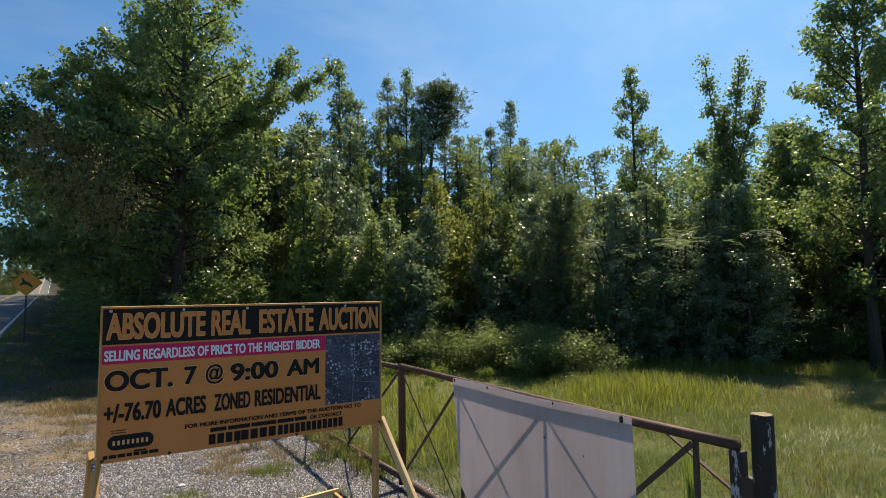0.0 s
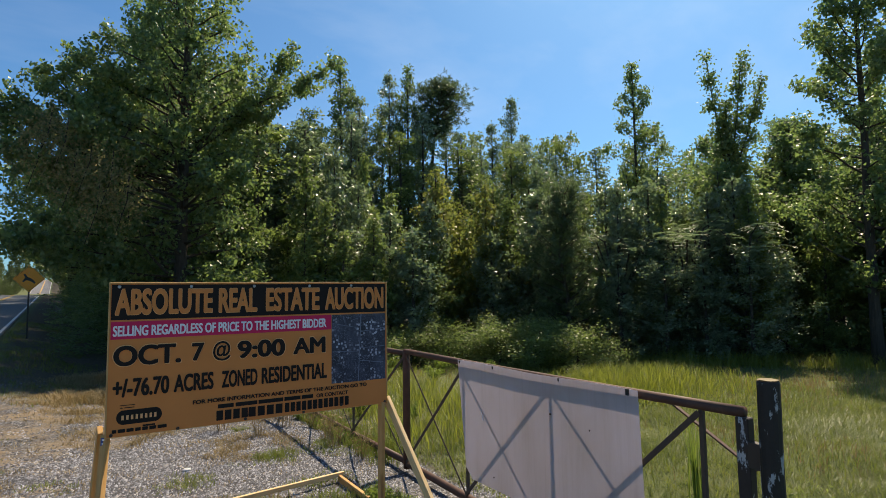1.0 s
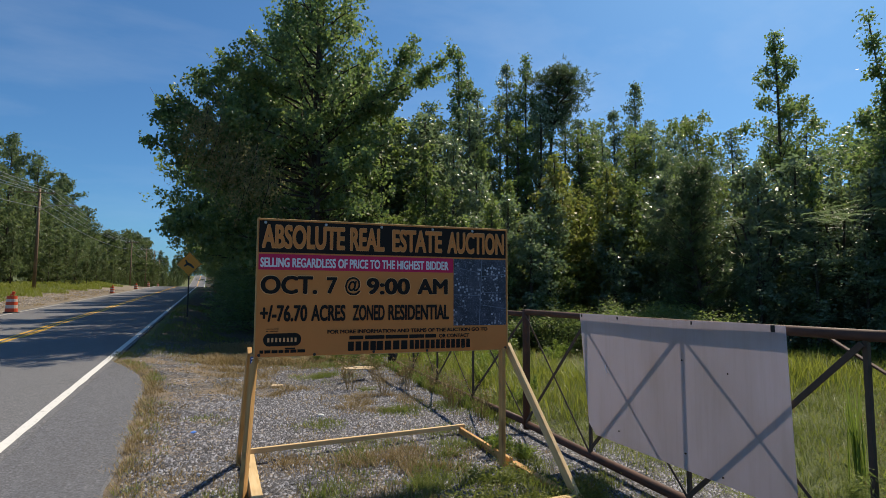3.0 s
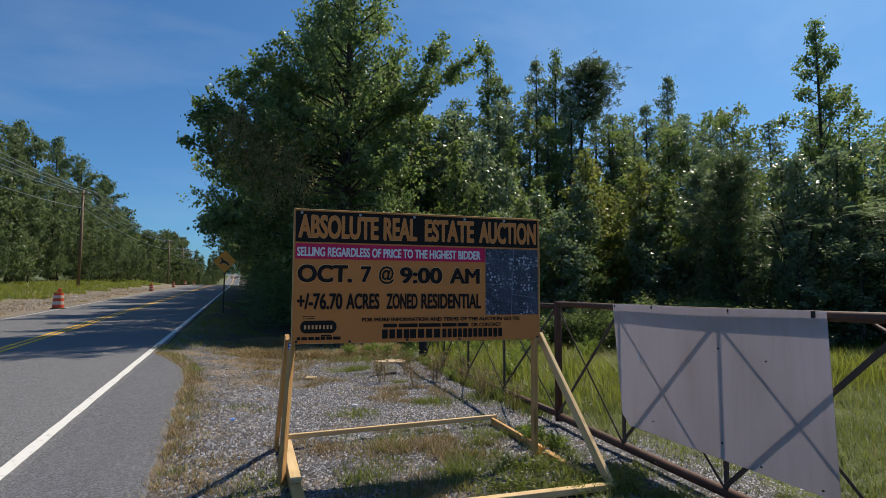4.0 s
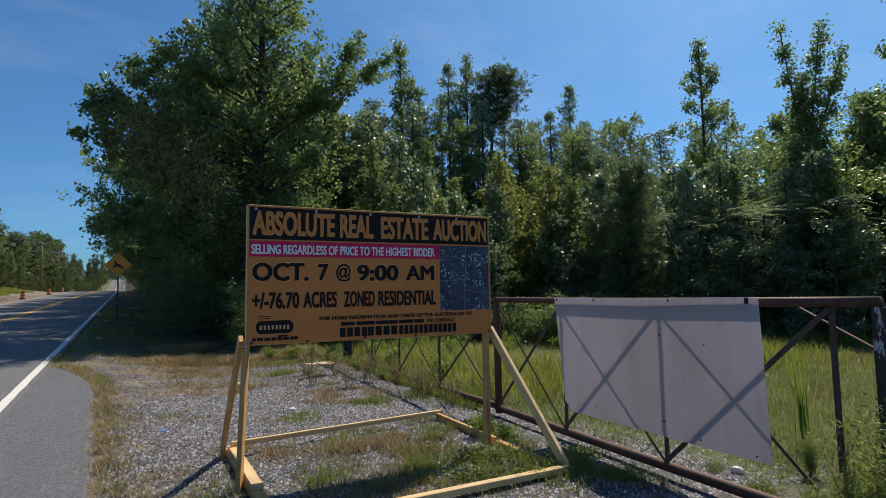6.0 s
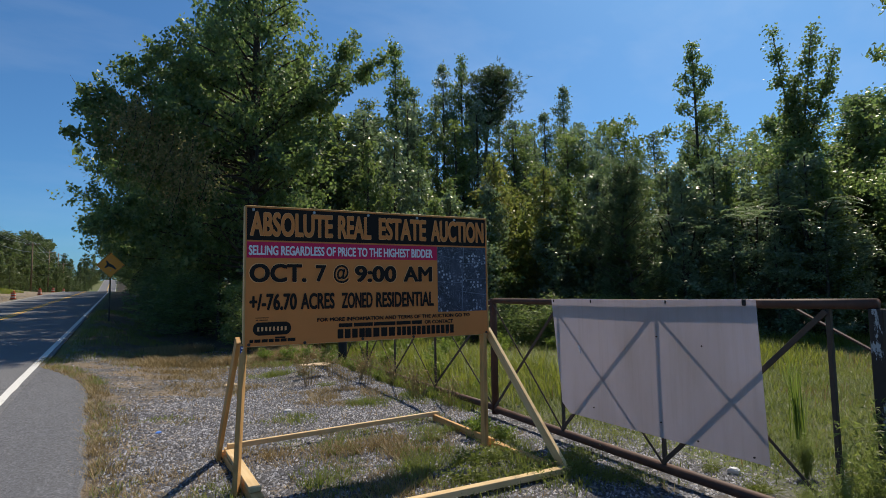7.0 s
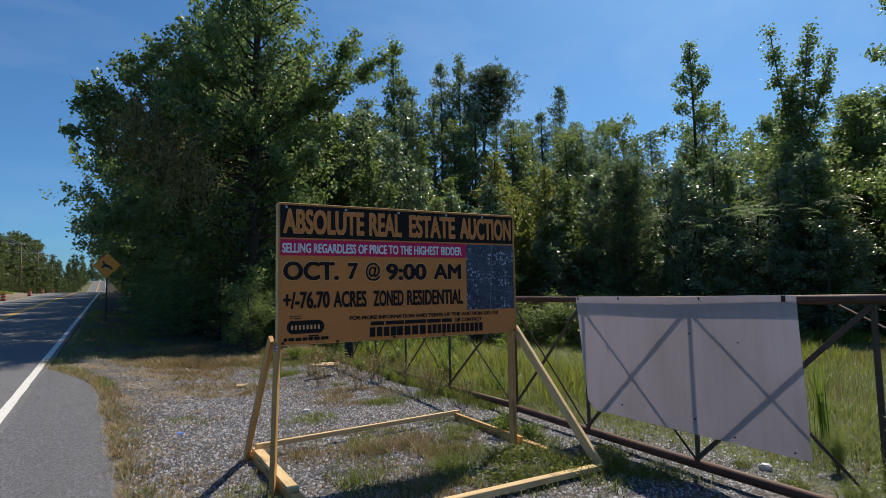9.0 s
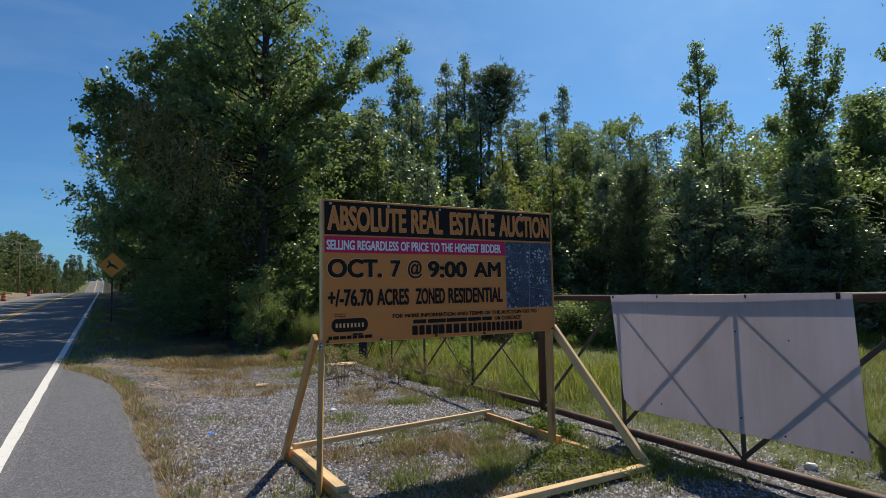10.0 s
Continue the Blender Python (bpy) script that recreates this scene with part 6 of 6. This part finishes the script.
for k, (x, y, size) in enumerate(((2.2, 4.3, 0.8), (2.7, 4.7, 1.0), (1.9, 6.3, 1.0), (2.9, 5.6, 0.9), (3.1, 3.6, 0.8), (3.0, 3.0, 0.9), (3.2, 4.6, 1.0), (2.4, 5.9, 0.9), (3.2, 2.4, 0.8))):
    put(dead_weed, x, y, 50 * k, size)
brush = tree("bramble_bush", 84, 1.3, 1.5, 0.02, "round", 26, 7000, 0.065, LEAF_LIGHT, "low green bramble bush in the field", "bush", 0.2, 0.01)
for k, (x, y, size) in enumerate(((10.9, 9.2, 1.1), (11.5, 8.2, 1.1), (12.3, 7.2, 0.9), (12.7, 8.3, 1.15), (9.7, 10.4, 1.0), (8.6, 11.0, 1.0), (7.4, 11.2, 0.9), (11.9, 9.4, 1.2))):
    put(brush, x, y, 80 * k, size, 0.6)


def mimosa(seed, high, radius, fronds):
    """A small spreading tree whose limbs end in flat sprays of feathery fronds."""
    rng = np.random.default_rng(seed)
    ob = thing("mimosa_tree", (0, 0, 0), "spreading mimosa tree with layered feathery green fronds", "tree", WOODS)
    wood, verts = [], []
    for k in range(9):
        a = k * 2.4 + rng.normal(0, 0.2)
        reach = radius * rng.uniform(0.5, 1.0)
        tip = Vector((math.cos(a) * reach, math.sin(a) * reach, high * rng.uniform(0.8, 1.0)))
        points = [Vector((0, 0, -0.2)), Vector((0.05, 0, high * 0.4)), tip * 0.6 + Vector((0, 0, high * 0.32)), tip]
        wood.append(tube(points, (0.07, 0.05, 0.03, 0.01), 5, False))
        for j in range(fronds):
            b, root = rng.uniform(0, 6.28), points[2].lerp(tip, rng.uniform(0.1, 1.0)) + Vector(rng.normal(0, 0.12, 3))
            way = Vector((math.cos(b), math.sin(b), 0.25))
            across, long = Vector((-way.y, way.x, 0)), rng.uniform(0.45, 0.75)
            for i in range(11):
                f = (i + 1) / 11
                p = root + way * long * f - Vector((0, 0, 0.45 * long * f * f))
                w = 0.17 * math.sin(math.pi * (0.15 + 0.8 * f))
                for side in (-1, 1):
                    out = across * side * w + way * 0.05 - Vector((0, 0, 0.03))
                    verts += [p, p + way * 0.018 + out * 0.5, p + out, p - way * 0.012 + out * 0.5]
    v, f = join(wood)
    mesh_object("trunk", v, f, BARK, ob, "thin grey forking trunk", smooth=True)
    crown = new("crown", quads_mesh("crown", np.array([tuple(p) for p in verts]), LEAF_GREY))
    crown.parent = ob
    tagged(crown, "flat layers of feathery fronds")
    return ob


feathery = mimosa(91, 4.6, 1.5, 16)
put(feathery, 17.4, 7.0, 0, 1.1)
put(feathery, 16.0, 8.6, 110, 1.02)
put(feathery, 18.6, 5.6, 230, 1.0)
for k, (x, y, top) in enumerate(((15.2, 8.0, 3.6), (16.2, 6.9, 3.8), (16.9, 5.9, 3.6), (17.8, 4.9, 3.7))):
    stand((edge_b, round_b)[k % 2], x, y, top, 0.75, 50 * k)


arching = tree("arching_shrub", 86, 2.0, 1.05, 0.12, "open", 40, 6500, 0.06, LEAF_LIGHT, "light green arching shrub at the back of the lot", "shrub", 0.07, 0.012, narrow=0.25, rise=0.7, hollow=0.6)
put(arching, 1.5, 11.7, 0, 0.85)
put(arching, 2.5, 12.3, 130, 0.8)
for k, (x, y, size) in enumerate(((2.55, 11.3, 0.95), (2.9, 11.0, 0.85), (3.2, 11.5, 1.0))):
    put(fennel, x, y, 40 * k, size)


def chips(name, seed, spots, small, large, material, label):
    """Uneven angular chips of stone lying on the ground."""
    gen = np.random.default_rng(seed)
    c = np.array(spots)
    n = len(c)
    size = gen.uniform(small, large, n)[:, None]
    shape = np.array(((1, 0, 0), (0, 1, 0), (-1, 0, 0), (0, -1, 0), (0.15, 0.1, 0.75)))
    verts = c[:, None, :] + (shape[None] * gen.uniform(0.6, 1.4, (n, 5, 3)) + gen.normal(0, 0.15, (n, 5, 3))) * size[:, None, :]
    tris = np.array(((0, 1, 4), (1, 2, 4), (2, 3, 4), (3, 0, 4)))
    faces = (tris[None] + (np.arange(n) * 5)[:, None, None]).reshape(-1)
    mesh = bpy.data.meshes.new(name)
    mesh.vertices.add(n * 5)
    mesh.vertices.foreach_set("co", verts.astype(np.float32).ravel())
    mesh.loops.add(n * 12)
    mesh.loops.foreach_set("vertex_index", faces.astype(np.int32))
    mesh.polygons.add(n * 4)
    mesh.polygons.foreach_set("loop_start", np.arange(0, n * 12, 3, dtype=np.int32))
    mesh.materials.append(material)
    mesh.update(calc_edges=True)
    tagged(new(name, mesh), label, "gravel", kind="stuff")


def gravel():
    """Crushed stone on the lot, and coarse rubble on the far shoulder of the road."""
    rng = random.Random(9)
    spots = []
    for k in range(190000):
        if k % 10 < 6:
            x, y = rng.uniform(-1.2, 4.2), rng.uniform(-1.8, 5.0)
        else:
            x, y = rng.uniform(-2.9, 5.2), rng.uniform(-3.4, 12.6)
        s = road_side(x, y)
        if s < turnout(y) + 0.06 or s < 0.35 or (x > 3.8 and y > 0.8):
            continue
        bed = (0.3 + 0.7 * patchy(x, y, 0.7, 12, -0.35, 0.05)) * (0.35 + 0.65 * smoothstep(-1.5, 0.2, x)) * smoothstep(13.5, 11.0, y) * (1 - 0.75 * max(patches(DRY_PATCHES, x, y), patches(GREEN_PATCHES, x, y)))
        if rng.random() < bed:
            spots.append((x, y, ground_z(x, y)))
    chips("gravel", 9, spots, 0.009, 0.021, STONE, "blue-grey crushed stone strewn over the lot")
    rubble = []
    for k in range(9000):
        y = rng.uniform(10, 75)
        s = rng.gauss(-9.6, 0.8)
        if -11.5 < s < -7.4:
            x = s - 2.35 - 0.06 * y
            rubble.append((x, y, ground_z(x, y)))
    chips("rubble", 10, rubble, 0.025, 0.075, RUBBLE, "pale tan and grey rubble on the far sandy shoulder")


gravel()


# ---- litter ----
def crumple(name, x, y, size, material, label, seed, flat=0.5):
    rng = random.Random(seed)
    bm = bmesh.new()
    bmesh.ops.create_icosphere(bm, subdivisions=2, radius=1)
    for vert in bm.verts:
        vert.co *= rng.uniform(0.75, 1.15)
        vert.co = Vector((vert.co.x * size, vert.co.y * size * 0.7, vert.co.z * size * flat))
    ob = part(name, bm, material, None, label, pose(x, y, ground_z(x, y) + size * flat * 0.6, 0, 0, rng.uniform(0, 180)))
    tagged(ob, "", "litter")


crumple("plastic_bag", 0.95, 2.88, 0.055, PLASTIC_WHITE, "crumpled white plastic scrap on the gravel", 1)
crumple("plastic_scrap", -0.63, 2.34, 0.05, PLASTIC_BLUE, "small blue plastic scrap on the gravel", 2, 0.3)
crumple("paper_scrap", -0.44, 0.72, 0.035, PLASTIC_WHITE, "small white paper scrap on the gravel", 3)
crumple("plastic_bag", 4.12, -1.53, 0.06, PLASTIC_WHITE, "crumpled clear plastic bag on the gravel", 4, 0.75)
for x, y, turn, long in ((2.05, 5.9, 20, 0.6), (2.2, 6.05, 32, 0.5), (0.5, 5.6, -20, 0.19)):
    board = part("wood_scrap", box(long, 0.13, 0.02, 0.003), PAPER, None, "pale broken board lying at the back of the lot" if long > 0.4 else "pale flat cardboard scrap on the gravel", pose(x, y, ground_z(x, y) + (0.24 if long > 0.4 else 0.03), 6, 5 if long > 0.4 else 0, turn))
    tagged(board, "", "scrap")
